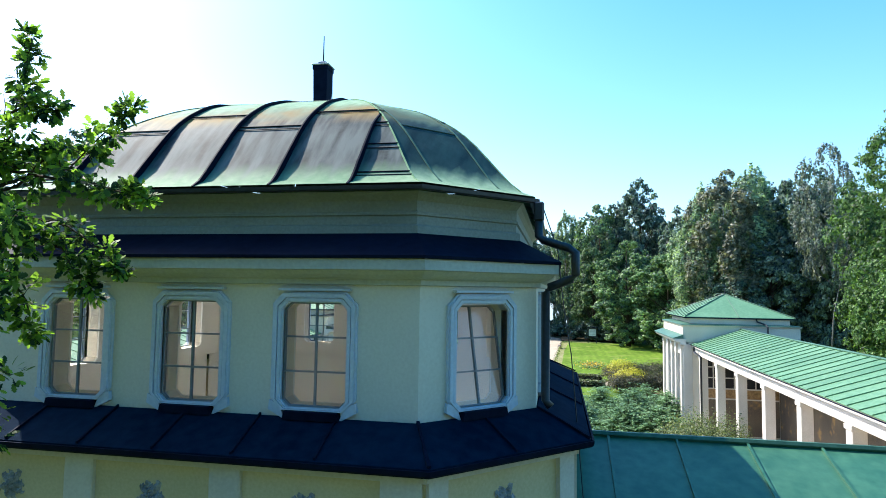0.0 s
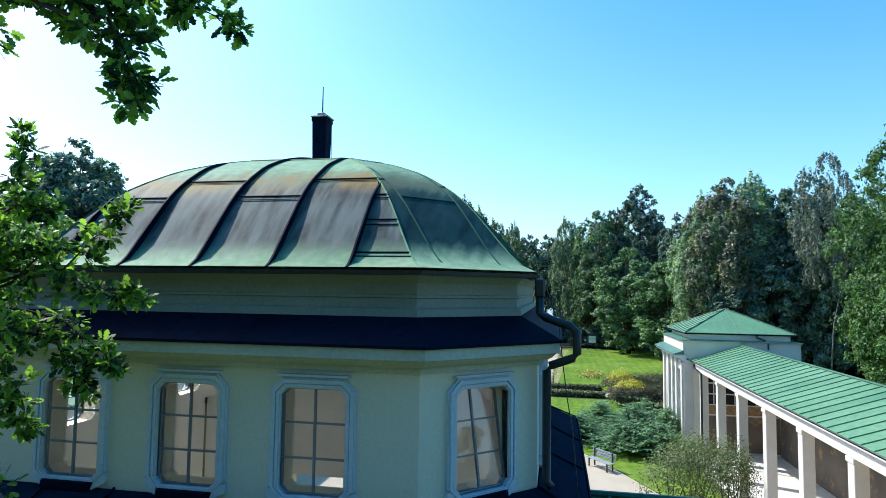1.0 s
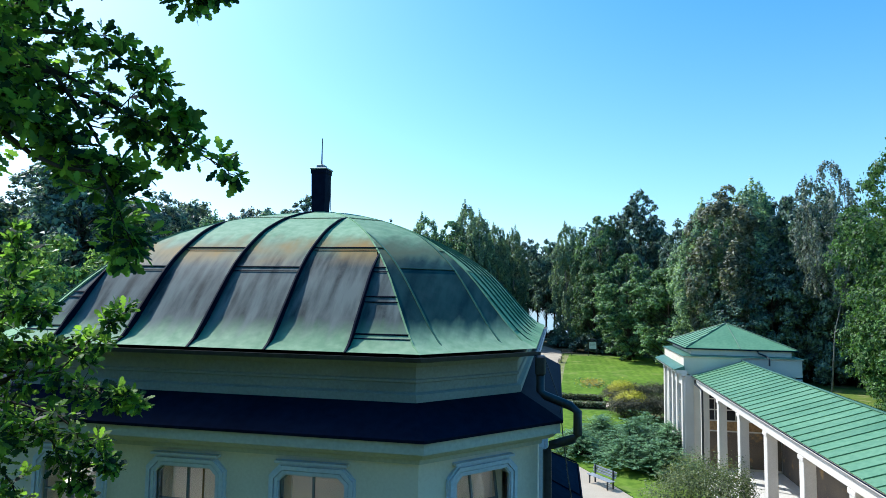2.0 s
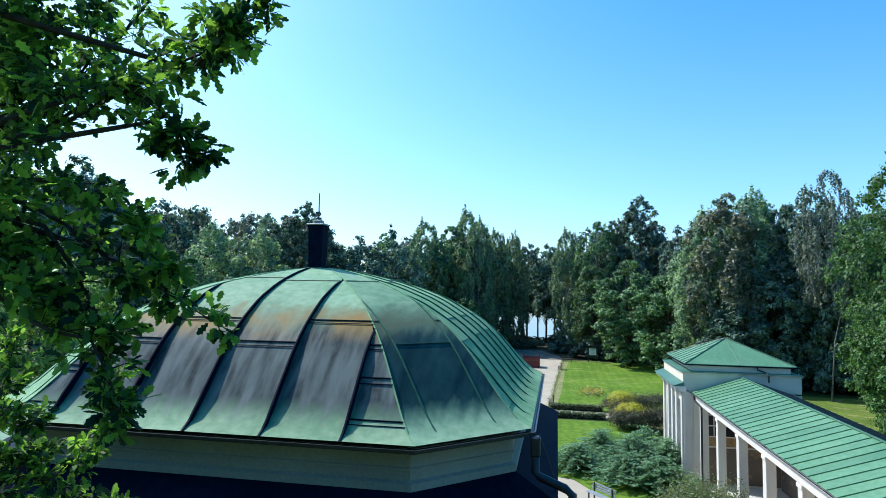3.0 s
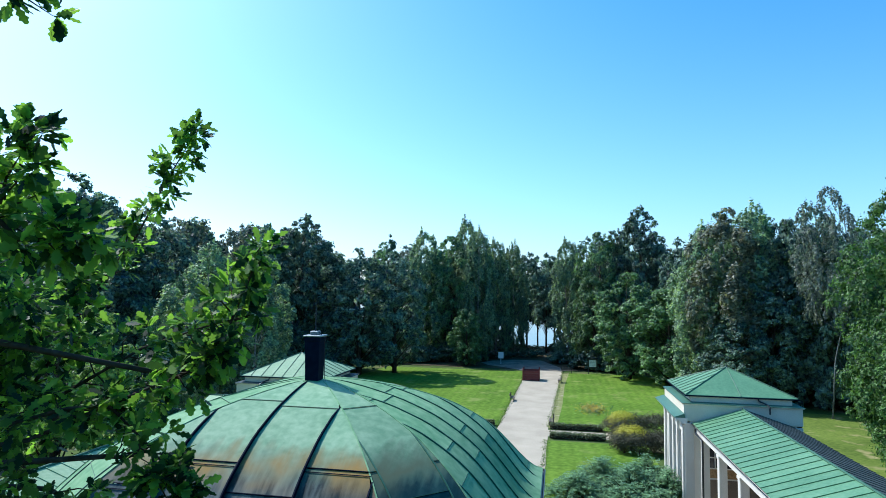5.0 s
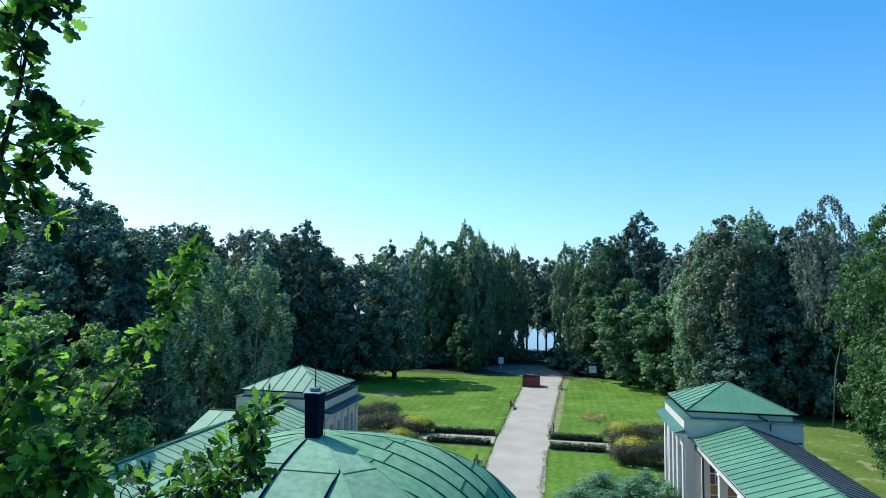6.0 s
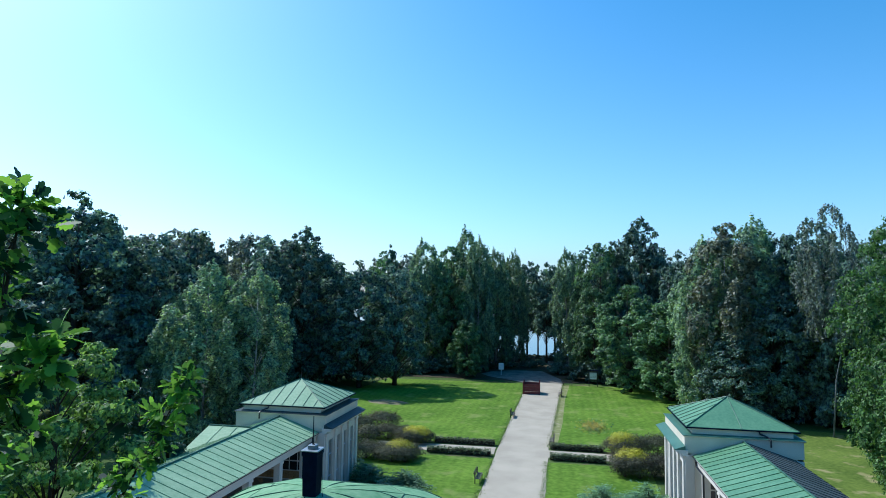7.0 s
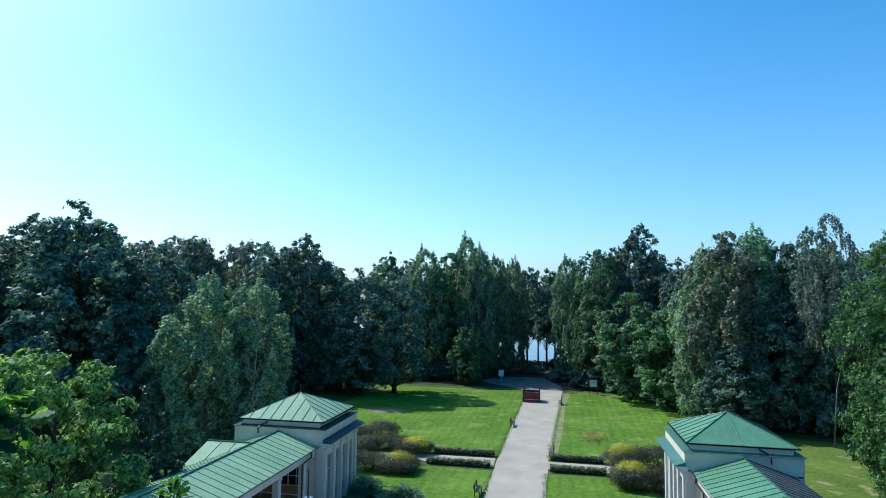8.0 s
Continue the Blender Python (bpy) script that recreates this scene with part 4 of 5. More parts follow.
def crown_arrays(rng, lobes, count, size, droop=0.0, corners=4):
    """Leaves in shells round the lobes (centre, radii), with gaps."""
    w = np.array([r[0] * r[2] for c, r in lobes]); w = w / w.sum()
    idx = rng.choice(len(lobes), count, p=w)
    c, r = np.array([l[0] for l in lobes])[idx], np.array([l[1] for l in lobes])[idx]
    d = rng.normal(0, 1, (count, 3)); d /= np.linalg.norm(d, axis=1)[:, None]
    d[:, 2] = np.where(d[:, 2] < -0.4, -d[:, 2] * 0.7, d[:, 2])
    az, el = np.arctan2(d[:, 1], d[:, 0]), np.arcsin(np.clip(d[:, 2], -1, 1))
    lump = 1 + 0.10 * np.sin(az * 5 + idx * 1.7) * np.cos(el * 4 + idx) + 0.06 * np.sin(az * 11 + idx * 2.9 + el * 7)
    rad = lump * rng.uniform(0.25, 1.0, count) ** 0.35 * rng.uniform(0.92, 1.1, count)
    pos = c + d * r * rad[:, None]
    if droop:
        pos[:, 2] -= droop * rng.random(count) ** 2
    return leaf_quads(rng, pos, d + np.array((0, 0, 0.4)), size, 1.2 if corners == 3 else 1.5, corners)


PROFILES = {"round": ((0, 0.1, 0.3, 0.5, 0.7, 0.85, 0.95, 1), (0.55, 0.78, 0.98, 1, 0.92, 0.72, 0.46, 0.2)), "tall": ((0, 0.15, 0.4, 0.65, 0.85, 0.95, 1), (0.6, 0.85, 1, 0.9, 0.66, 0.42, 0.16)),
            "cone": ((0, 0.2, 1), (0.9, 1, 0.05)), "layered": ((0, 0.15, 0.4, 0.7, 0.88, 1), (0.6, 0.9, 1, 0.95, 0.75, 0.4)), "high": ((0, 0.15, 0.5, 0.8, 0.95, 1), (0.45, 0.9, 1, 0.8, 0.5, 0.2))}


def make_tree(seed, height, width, base, leaves, size, leaf_mat, bark, shape="round", lobes=60, trunk_r=0.0, fill=0.3, lean_by=0.35):
    """Meshes of one tree: tapered trunk with limbs, and a crown of rounded boughs, each of many small leafy tufts with dark gaps between."""
    rng = np.random.default_rng(seed)
    ts, ws = PROFILES[shape]
    ph = rng.uniform(0, 6.28, 4)
    levels = np.linspace(0, 1, 200)
    share = np.cumsum(np.interp(levels, ts, ws) ** 0.9 + 0.04)
    t = np.interp((np.arange(lobes) + rng.random(lobes)) / lobes * share[-1], share, levels)
    env = np.interp(t, ts, ws)
    az = (np.arange(lobes) * 2.39996 + rng.normal(0, 0.5, lobes)) % math.tau
    q = np.sqrt(rng.uniform(fill, 1.0, lobes))
    wave = 1 + 0.14 * np.sin(2 * az + ph[0] + 4 * t) + 0.12 * np.sin(3 * az + ph[1] - 7 * t)
    R = width * rng.uniform(0.045, 0.115, lobes) * (0.85 + 0.15 * env)
    rad = np.maximum(0, width / 2 * env * wave - R * 0.75) * q
    dip = 0.10 * q * (0.5 + 0.5 * np.sin(3 * az + ph[2]))
    z = base + R * 0.6 + (height - base - 1.5 * R) * t * (1 - dip)
    c = np.stack([np.cos(az) * rad, np.sin(az) * rad, z], 1)
    tall = {"round": 0.85, "tall": 1.5, "cone": 0.55, "high": 0.85, "layered": 0.40}[shape]
    tufts = 12
    side = np.stack([np.cos(az), np.sin(az), np.zeros(lobes)], 1) * (0.75 * q)[:, None] + np.array((0, 0, 0.45))
    d = rng.normal(0, 1, (lobes, tufts, 3))
    d /= np.linalg.norm(d, axis=2)[..., None]
    d += side[:, None]
    d /= np.linalg.norm(d, axis=2)[..., None]
    mid = (c[:, None] + d * R[:, None, None] * rng.uniform(0.65, 1.22, (lobes, tufts, 1)) * np.array((1, 1, tall))).reshape(-1, 3)
    out = d.reshape(-1, 3)
    r = np.repeat(R, tufts) * rng.uniform(0.17, 0.36, lobes * tufts)
    idx = rng.choice(len(mid), leaves, p=r ** 2 / (r ** 2).sum())
    e = rng.normal(0, 1, (leaves, 3))
    e /= np.linalg.norm(e, axis=1)[:, None]
    far = rng.uniform(0.1, 1, leaves) ** 0.5 * (1 + rng.normal(0, 0.22, leaves))
    hang = np.array((0.8, 0.8, 1.7)) if shape == "tall" else np.array((1.1, 1.1, 0.75))
    pos = mid[idx] + e * (r[idx] * far)[:, None] * hang * rng.choice((1.0, 1.0, 1.9), (leaves, 1))
    if shape == "tall":
        pos[:, 2] -= 1.6 * r[idx] * rng.random(leaves) ** 1.5
    pos[:, 2] = np.maximum(pos[:, 2], base * 0.5 + 0.05)
    pos[:, 2] *= height / np.quantile(pos[:, 2], 0.9995)
    crown = array_mesh("crown", leaf_quads(rng, pos, e * 0.9 + out[idx] * 0.6 + np.array((0, 0, 0.35)), size, 1.9 if shape == "tall" else 1.35, 3), 3, leaf_mat)
    bm = bmesh.new()
    lean = rng.normal(0, lean_by, 2)
    r0 = trunk_r or 0.015 * height + 0.05
    tube(bm, [(0, 0, -0.1), (lean[0] * 0.2, lean[1] * 0.2, height * 0.25), (lean[0], lean[1], height * 0.6), (lean[0] * 0.7, lean[1] * 0.7, height * 0.9)], [r0 * 1.25, r0 * 0.85, r0 * 0.5, 0.03], 8)
    for k in range(0, lobes, max(1, lobes // 34)):
        z0 = max(base * 0.7, c[k][2] - rad[k] * 0.8 - 0.8)
        g = z0 / height
        p0 = Vector((lean[0] * min(g / 0.6, 1), lean[1] * min(g / 0.6, 1), z0))
        tube(bm, [p0, (p0 + Vector(c[k])) / 2 + Vector((0, 0, 0.25)), Vector(c[k])], [r0 * 0.32 * (1 - g * 0.6), r0 * 0.2 * (1 - g * 0.6), 0.015], 5)
    return mesh_of("trunk", bm, bark, smooth=True), crown


def plant(name, meshes, x, y, height_scale, width_scale, turn, label, group, category="tree"):
    t = thing(name, label, category, (x, y, 0), group)
    t.scale = (width_scale, width_scale, height_scale)
    t.rotation_euler = (0, 0, turn)
    part("trunk", meshes[0], None, t)
    part("crown", meshes[1], None, t)
    return t


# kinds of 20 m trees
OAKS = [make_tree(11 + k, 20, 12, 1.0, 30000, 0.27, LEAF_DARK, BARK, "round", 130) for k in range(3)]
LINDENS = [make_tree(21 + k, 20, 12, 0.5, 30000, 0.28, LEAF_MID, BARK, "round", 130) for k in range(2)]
MAPLES = [make_tree(25 + k, 20, 12, 0.5, 66000, 0.155, LEAF_FRESH, BARK, "round", 190) for k in range(2)]
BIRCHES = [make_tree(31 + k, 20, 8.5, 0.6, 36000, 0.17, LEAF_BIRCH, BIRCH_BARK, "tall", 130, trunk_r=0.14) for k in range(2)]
BROWNS = [make_tree(41, 20, 8.5, 3.0, 28000, 0.19, LEAF_BROWN, BIRCH_BARK, "tall", 110, trunk_r=0.14)]
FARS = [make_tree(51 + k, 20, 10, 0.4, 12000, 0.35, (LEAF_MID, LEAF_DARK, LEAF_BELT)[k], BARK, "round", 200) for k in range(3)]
PINES = [make_tree(61, 20, 9, 2.0, 16000, 0.27, LEAF_PINE, BARK, "cone", 90)]
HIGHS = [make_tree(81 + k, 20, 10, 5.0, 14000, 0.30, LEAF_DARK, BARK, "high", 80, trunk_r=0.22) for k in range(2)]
BARES = [make_tree(87, 20, 8, 8.0, 10000, 0.16, LEAF_BELT, GREY_BARK, "tall", 70, trunk_r=0.10, lean_by=1.3)]

TREES = (  # kind, number of kind, x, y, height, width
    ("oak", 0, -49, 49, 26.1, 16), ("oak", 1, -57, 52, 25.0, 15), ("oak", 2, -42, 53, 21.5, 12), ("oak", 0, -63, 44, 22.8, 16), ("oak", 1, -52, 58, 22.5, 14), ("oak", 2, -70, 52, 23.5, 15),
    ("birch", 0, -31.0, 46, 18.0, 8.6), ("birch", 1, -25.9, 46.5, 17.6, 8.0), ("birch", 1, -36, 49, 14.5, 7), ("birch", 0, -28.5, 50, 15.0, 8),
    ("oak", 1, -38.0, 84, 25.8, 13), ("oak", 0, -27.6, 84.5, 20.4, 12.0), ("oak", 2, -22.6, 88.0, 20.0, 11), ("pine", 0, -29.0, 108, 25.0, 7), ("oak", 2, -42.5, 82, 22.0, 11), ("oak", 0, -34.5, 88, 19.0, 11),
    ("birch", 0, -22.4, 109, 26.0, 10.5), ("linden", 1, -17.2, 111, 24.8, 11), ("birch", 1, -11.6, 109, 26.5, 8), ("linden", 0, -12.4, 101.2, 10.5, 6.5), ("birch", 0, -14.6, 113, 28.8, 11), ("oak", 1, -17.5, 116, 23.0, 11),
    ("oak", 0, -10.5, 121, 24.0, 10), ("birch", 0, -8.6, 117, 24.8, 8),
    ("tall", 0, -7.2, 138, 24.0, 9), ("tall", 1, -3.0, 133, 23.0, 9), ("tall", 1, -10.5, 137, 24.0, 10), ("tall", 0, -4.5, 143, 22.0, 10), ("tall", 1, -0.6, 138, 22.5, 8), ("tall", 0, 3.4, 141, 22.0, 9),
    ("tall", 1, 1.6, 127, 22.5, 9), ("tall", 0, 5.6, 132, 21.5, 9), ("birch", 1, -5.2, 121, 24.8, 7.0), ("oak", 1, 10.5, 128, 26.0, 13), ("birch", 0, 6.2, 112, 24.4, 8), ("linden", 1, 12.0, 108, 25.2, 11),
    ("linden", 1, 15.4, 92, 17.0, 11), ("linden", 0, 20.5, 85, 14.5, 11), ("linden", 0, 10.6, 103, 16.9, 8.5), ("oak", 1, 19.2, 108, 29.8, 12), ("oak", 0, 15.0, 113, 26, 10), ("oak", 2, 24.0, 92, 22.5, 10),
    ("birch", 0, 23.4, 76, 23.0, 9.5), ("brown", 0, 25.6, 74.5, 24.9, 10.5), ("birch", 1, 29.6, 77, 26.0, 10.5), ("oak", 2, 25.5, 71, 11.0, 8), ("oak", 1, 30.5, 73, 16, 9), ("oak", 0, 27, 84, 25.6, 10), ("oak", 2, 33.0, 80, 24.5, 11),
    ("bare", 0, 34.0, 65, 26.0, 6.4), ("oak", 0, 39.0, 70, 21.5, 9), ("oak", 1, 35.0, 74, 25.0, 10),
    ("maple", 0, 29.3, 38.0, 23.4, 10.6), ("maple", 1, 28.2, 33.5, 14.0, 8), ("maple", 1, 37.0, 46, 23.5, 12), ("maple", 0, 43.5, 55, 23.0, 12),
)
KINDS = {"maple": (MAPLES, 12, "tall fresh green leafy tree behind the colonnade"), "bare": (BARES, 8, "tall thin birch with a bare leaning pale trunk"), "tall": (HIGHS, 10, "high-crowned dark tree by the lake shore"), "oak": (OAKS, 12, "dark green broad-leaved park tree at the lawn's edge"), "linden": (LINDENS, 12, "full green leafy tree lit from the side"),
         "birch": (BIRCHES, 8.5, "tall birch with pale bark and hanging twigs"), "brown": (BROWNS, 8.5, "tall tree with browning late-summer leaves"),
         "pine": (PINES, 9, "narrow dark pointed conifer behind the lawn")}
for k, (kind, v, x, y, h, w) in enumerate(TREES):
    meshes, w0, label = KINDS[kind]
    plant(kind + "_tree", meshes[v % len(meshes)], x, y, h / 20, 1.05 * w / w0, k * 1.7, label, "park trees")
rng = np.random.default_rng(5)
for k in range(64):
    x = -150 + k * 4.7 + rng.uniform(-2, 2)
    y = rng.uniform(122, 142)
    if -14 < x < 13:
        continue
    h = rng.uniform(22.5, 26) + max(0, x) * 0.03
    plant("woodland_tree", FARS[k % 3], x, y, h / 20, rng.uniform(0.9, 1.25), rng.uniform(0, 6), "dense green woodland tree in the far belt", "woodland belt")
for k in range(22):
    x = -110 + k * 3.0 + rng.uniform(-1.5, 1.5)
    plant("woodland_tree", FARS[(2, 2, 1)[k % 3]], x, rng.uniform(84, 112), rng.uniform(25.5, 27.2) / 20, rng.uniform(1.0, 1.3), rng.uniform(0, 6), "dense brownish-green woodland tree in the far belt", "woodland belt")
for k in range(16):
    x = 38 + k * 3.6 + rng.uniform(-1.5, 1.5)
    plant("woodland_tree", FARS[k % 3], x, rng.uniform(70, 100), rng.uniform(20, 24) / 20, rng.uniform(0.9, 1.2), rng.uniform(0, 6), "dense green woodland tree in the far belt", "woodland belt")
# unseen belt behind the viewpoint, added to hold skylight off the hall's front
BACKS = make_tree(58, 20, 10, 0.4, 3600, 0.62, LEAF_MID, BARK, "round", 50)
for k in range(22):
    x = -66 + k * 6.2 + rng.uniform(-2, 2)
    plant("woodland_tree", BACKS, x, -30 + rng.uniform(-6, 4) + 0.004 * x * x, rng.uniform(19, 25) / 20, rng.uniform(1.0, 1.3), rng.uniform(0, 6), "unseen park tree added to shade the hall's front", "park belt")
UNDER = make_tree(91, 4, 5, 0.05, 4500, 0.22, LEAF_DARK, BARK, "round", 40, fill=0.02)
EDGES = (((-62, 60), (-44, 66), 9, 1.9), ((-46, 74), (-31, 92), 9, 1.3), ((-31, 98), (-12, 109), 11, 0.8), ((7.5, 103), (17, 97), 6, 0.8), ((20, 92), (27, 72), 9, 1.0), ((27, 75), (46, 68), 10, 1.7), ((30, 82), (52, 70), 9, 2.2), ((-12, 124), (-26, 118), 6, 1.5), ((8, 121), (24, 116), 6, 1.6), ((-50, 92), (-28, 112), 9, 2.0), ((-9, 131), (6, 133), 7, 0.45), ((-16, 113), (0, 121), 8, 0.35), ((4, 108), (7, 122), 6, 0.5))
for (xa, ya), (xb, yb), n, tall in EDGES:
    for k in range(n):
        g = (k + rng.uniform(-0.3, 0.3)) / (n - 1)
        plant("undergrowth_bush", UNDER, xa + (xb - xa) * g, ya + (yb - ya) * g + rng.uniform(-1, 1), tall * rng.uniform(0.75, 1.25), rng.uniform(0.8, 1.15) * (0.8 + 0.25 * tall), rng.uniform(0, 6), "dark undergrowth bush at the wood's edge", "undergrowth", "bush")


# ---- shrubs and hedges ----
def mound(name, blobs, count, size, mat, label, category="shrub", group="", seed=1):
    """A shrub of leaves over several rounded lobes, with a few stems."""
    x0, y0 = blobs[0][0], blobs[0][1]
    rng = np.random.default_rng(seed)
    lobes = [(np.array((x - x0, y - y0, h * 0.45)), np.array((w, d, h * 0.58))) for x, y, w, d, h in blobs]
    t = thing(name, label, category, (x0, y0, 0), group)
    part("leaves", array_mesh("leaves", crown_arrays(rng, lobes, count, size), 4, mat), None, t)
    bm = bmesh.new()
    for c, r in lobes:
        for a in range(4):
            tube(bm, [(c[0], c[1], -0.05), (c[0] + math.cos(a * 1.6) * r[0] * 0.5, c[1] + math.sin(a * 1.6) * r[1] * 0.5, c[2] * 1.3)], [0.04, 0.015], 5)
    part("stems", bm, BARK, t, kind="stuff")
    return t


for m_, tag, low in ((1, 2, 1.0), (-1, 6, 0.78)):
    mound("dark_shrub", [(m_ * 9.5, 45.7, 1.3, 1.2, 1.7 * low), (m_ * 12.1, 45.2, 1.7, 1.3, 1.9 * low), (m_ * 13.4, 44.8, 1.5, 1.3, 2.1 * low), (m_ * 10.8, 44.2, 1.9, 0.9, 1.75 * low), (m_ * 9.6, 44.4, 1.2, 0.9, 1.7 * low)], 15000, 0.08, LEAF_PLUM, "dark purplish clipped shrub by the pavilion", group="garden shrubs", seed=tag)
    mound("dark_shrub", [(m_ * 9.3, 51.8, 1.1, 1.1, 1.6 * low), (m_ * 11.6, 52.2, 1.8, 1.3, 1.9 * low), (m_ * 13.5, 52.5, 1.7, 1.4, 2.0 * low), (m_ * 10.6, 50.8, 1.7, 0.8, 1.65 * low)], 13000, 0.08, LEAF_PLUM, "dark purplish clipped shrub behind the side path", group="garden shrubs", seed=tag + 1)
    mound("golden_shrub", [(m_ * 10.3, 45.3, 1.55, 1.1, 2.2 * low)], 4500, 0.07, LEAF_GOLD, "bright yellow-green golden shrub among dark ones", group="golden shrubs", seed=tag + 2)
    mound("golden_shrub", [(m_ * 10.2, 51.6, 1.6, 1.1, 2.15 * low)], 4500, 0.07, LEAF_GOLD, "bright yellow-green golden shrub among dark ones", group="golden shrubs", seed=tag + 3)
mound("dark_shrub", [(-15.6, 57.5, 2.2, 2.0, 1.8), (-17.5, 54.0, 2.2, 2.0, 2.0), (-15.4, 51.6, 1.6, 1.5, 1.5)], 9000, 0.11, LEAF_PLUM, "dark purplish shrub behind the pavilion", group="garden shrubs", seed=10)


def low_hedge(x0, x1, y, seed):
    rng = np.random.default_rng(seed)
    n = 1500
    t = thing("low_hedge", "low grey-green clipped hedge along the side path", "hedge", ((x0 + x1) / 2, y, 0), "low hedges")
    pos = np.stack([rng.uniform(-(x1 - x0) / 2, (x1 - x0) / 2, n), rng.normal(0, 0.22, n).clip(-0.35, 0.35), rng.uniform(0.05, 0.5, n) ** 0.8 + rng.normal(0, 0.04, n)], 1)
    part("leaves", array_mesh("leaves", leaf_quads(rng, pos, np.tile((0, 0, 1.0), (n, 1)), 0.13), 4, LEAF_HEDGE), None, t)
    part("core", boxes((-(x1 - x0) / 2, (x1 - x0) / 2, -0.2, 0.2, 0.0, 0.38), bevel=0.05), BARK, t)


for x0, x1 in ((-8.4, -2.25), (3.3, 8.4)):
    low_hedge(x0, x1, 52.3, int(x1 * 7) + 90)
    low_hedge(x0, x1, 48.4, int(x1 * 7) + 91)


def juniper(x, y, blobs, count, seed, label):
    """A wide spreading juniper: long feathery sprays that rise outwards."""
    rng = np.random.default_rng(seed)
    t = thing("juniper", label, "shrub", (x, y, 0), "spreading junipers")
    sprays = []
    bm = bmesh.new()
    for bx, by, w, h in blobs:
        for k in range(count):
            an, q = rng.uniform(0, math.tau), math.sqrt(rng.random())
            tip = np.array((bx + math.cos(an) * w * q * 1.15, by + math.sin(an) * w * q, h * (1.0 - 0.7 * q * q) * rng.uniform(0.55, 1.1) + 0.15))
            way = np.array((math.cos(an), math.sin(an), rng.uniform(0.02, 0.3))); way /= np.linalg.norm(way)
            m = 30
            s = rng.random(m)
            p = tip - way * (s * 1.5)[:, None] + rng.normal(0, 1, (m, 3)) * np.array((0.17, 0.17, 0.045)) * (0.2 + s)[:, None] - np.array((0, 0, 0.16)) * ((1 - s) ** 2)[:, None]
            sprays.append(leaf_quads(rng, p, np.tile((0, 0, 2.2), (m, 1)), 0.07, 3.4))
            if k % 6 == 0:
                tube(bm, [(bx, by, 0.0), tuple(tip - way * 0.6)], [0.05, 0.015], 4)
    part("sprays", array_mesh("sprays", np.concatenate(sprays), 4, LEAF_JUNIPER), None, t)
    part("stems", bm, BARK, t, kind="stuff")


juniper(7.6, 31.0, [(-2.2, 0.6, 2.3, 1.6), (0.6, -1.6, 2.4, 1.8), (2.4, -2.6, 2.2, 1.9), (1.4, 1.0, 2.6, 2.4), (-0.6, 3.2, 2.4, 2.0), (3.4, 0.6, 1.7, 2.2), (2.4, 4.0, 2.2, 2.1)], 210, 77, "wide grey-green spreading juniper on the lawn")
juniper(-7.8, 33.5, [(-1.6, 0.5, 2.3, 2.3), (0.6, 1.6, 2.2, 1.9), (-0.4, -1.6, 2.2, 1.9), (-2.8, 2.2, 1.9, 2.1), (1.6, -0.6, 1.9, 1.5)], 190, 78, "wide grey-green spreading juniper on the lawn")

# flower bed
rngf = np.random.default_rng(8)
bed = thing("flower_bed", "small bed of orange and yellow flowers in the lawn", "flowers", (8.0, 63.2, 0.0), kind="stuff")
pos = np.stack([rngf.normal(0, 0.75, 900), rngf.normal(0, 1.5, 900), rngf.uniform(0.05, 0.4, 900)], 1)
part("blossoms", array_mesh("blossoms", leaf_quads(rngf, pos[:450], np.tile((0, 0, 1.0), (450, 1)), 0.10), 4, FLOWERS), None, bed)
part("leaves", array_mesh("leaves", leaf_quads(rngf, pos[450:] * (1, 1, 0.7), np.tile((0, 0, 1.0), (450, 1)), 0.16), 4, LEAF_MID), None, bed)


rngt = np.random.default_rng(17)
tufts = thing("grass_tufts", "uneven grass tufts along the gravel path's edges", "grass", (0.0, 0.0, 0.0), kind="stuff")
n_tuft = 3000
ty = rngt.uniform(30, 97, n_tuft)
tside = rngt.random(n_tuft) < 0.5
tx = np.where(tside, np.interp(ty, (4, 52, 65, 82, 97), (2.65, 3.05, 3.7, 4.3, 5.0)), np.interp(ty, (4, 51, 64, 83, 97), (-2.05, -1.88, -1.72, -1.35, -1.6))) + rngt.normal(0, 0.17, n_tuft)
keep_t = (ty < 47.3) | (ty > 52.6)
tp = np.stack([tx, ty, rngt.uniform(0.03, 0.10, n_tuft)], 1)[keep_t]
part("blades", array_mesh("blades", leaf_quads(rngt, tp, np.tile((0, 0, 1.2), (len(tp), 1)), 0.075, 2.0), 4, LEAF_GRASS), None, tufts, kind="stuff")


# ---- garden furniture ----
def bench(x, y, turn, material, label):
    t = thing("garden_bench", label, "bench", (x, y, 0.03), "garden benches")
    t.rotation_euler = (0, 0, turn)
    for k in range(4):
        part("seat_slat", boxes((-0.9, 0.9, -0.05 + k * 0.11, 0.04 + k * 0.11, 0.43, 0.46), bevel=0.006), material, t)
    for k in range(3):
        part("back_slat", boxes((-0.9, 0.9, 0.40 + k * 0.03, 0.43 + k * 0.03, 0.56 + k * 0.13, 0.66 + k * 0.13), bevel=0.006), material, t)
    for x in (-0.7, 0.7):
        part("leg", boxes((x - 0.03, x + 0.03, -0.05, 0.01, 0.0, 0.43), (x - 0.03, x + 0.03, 0.35, 0.42, 0.0, 0.95), (x - 0.03, x + 0.03, -0.05, 0.42, 0.38, 0.43)), BLACK_METAL, t)
    return t


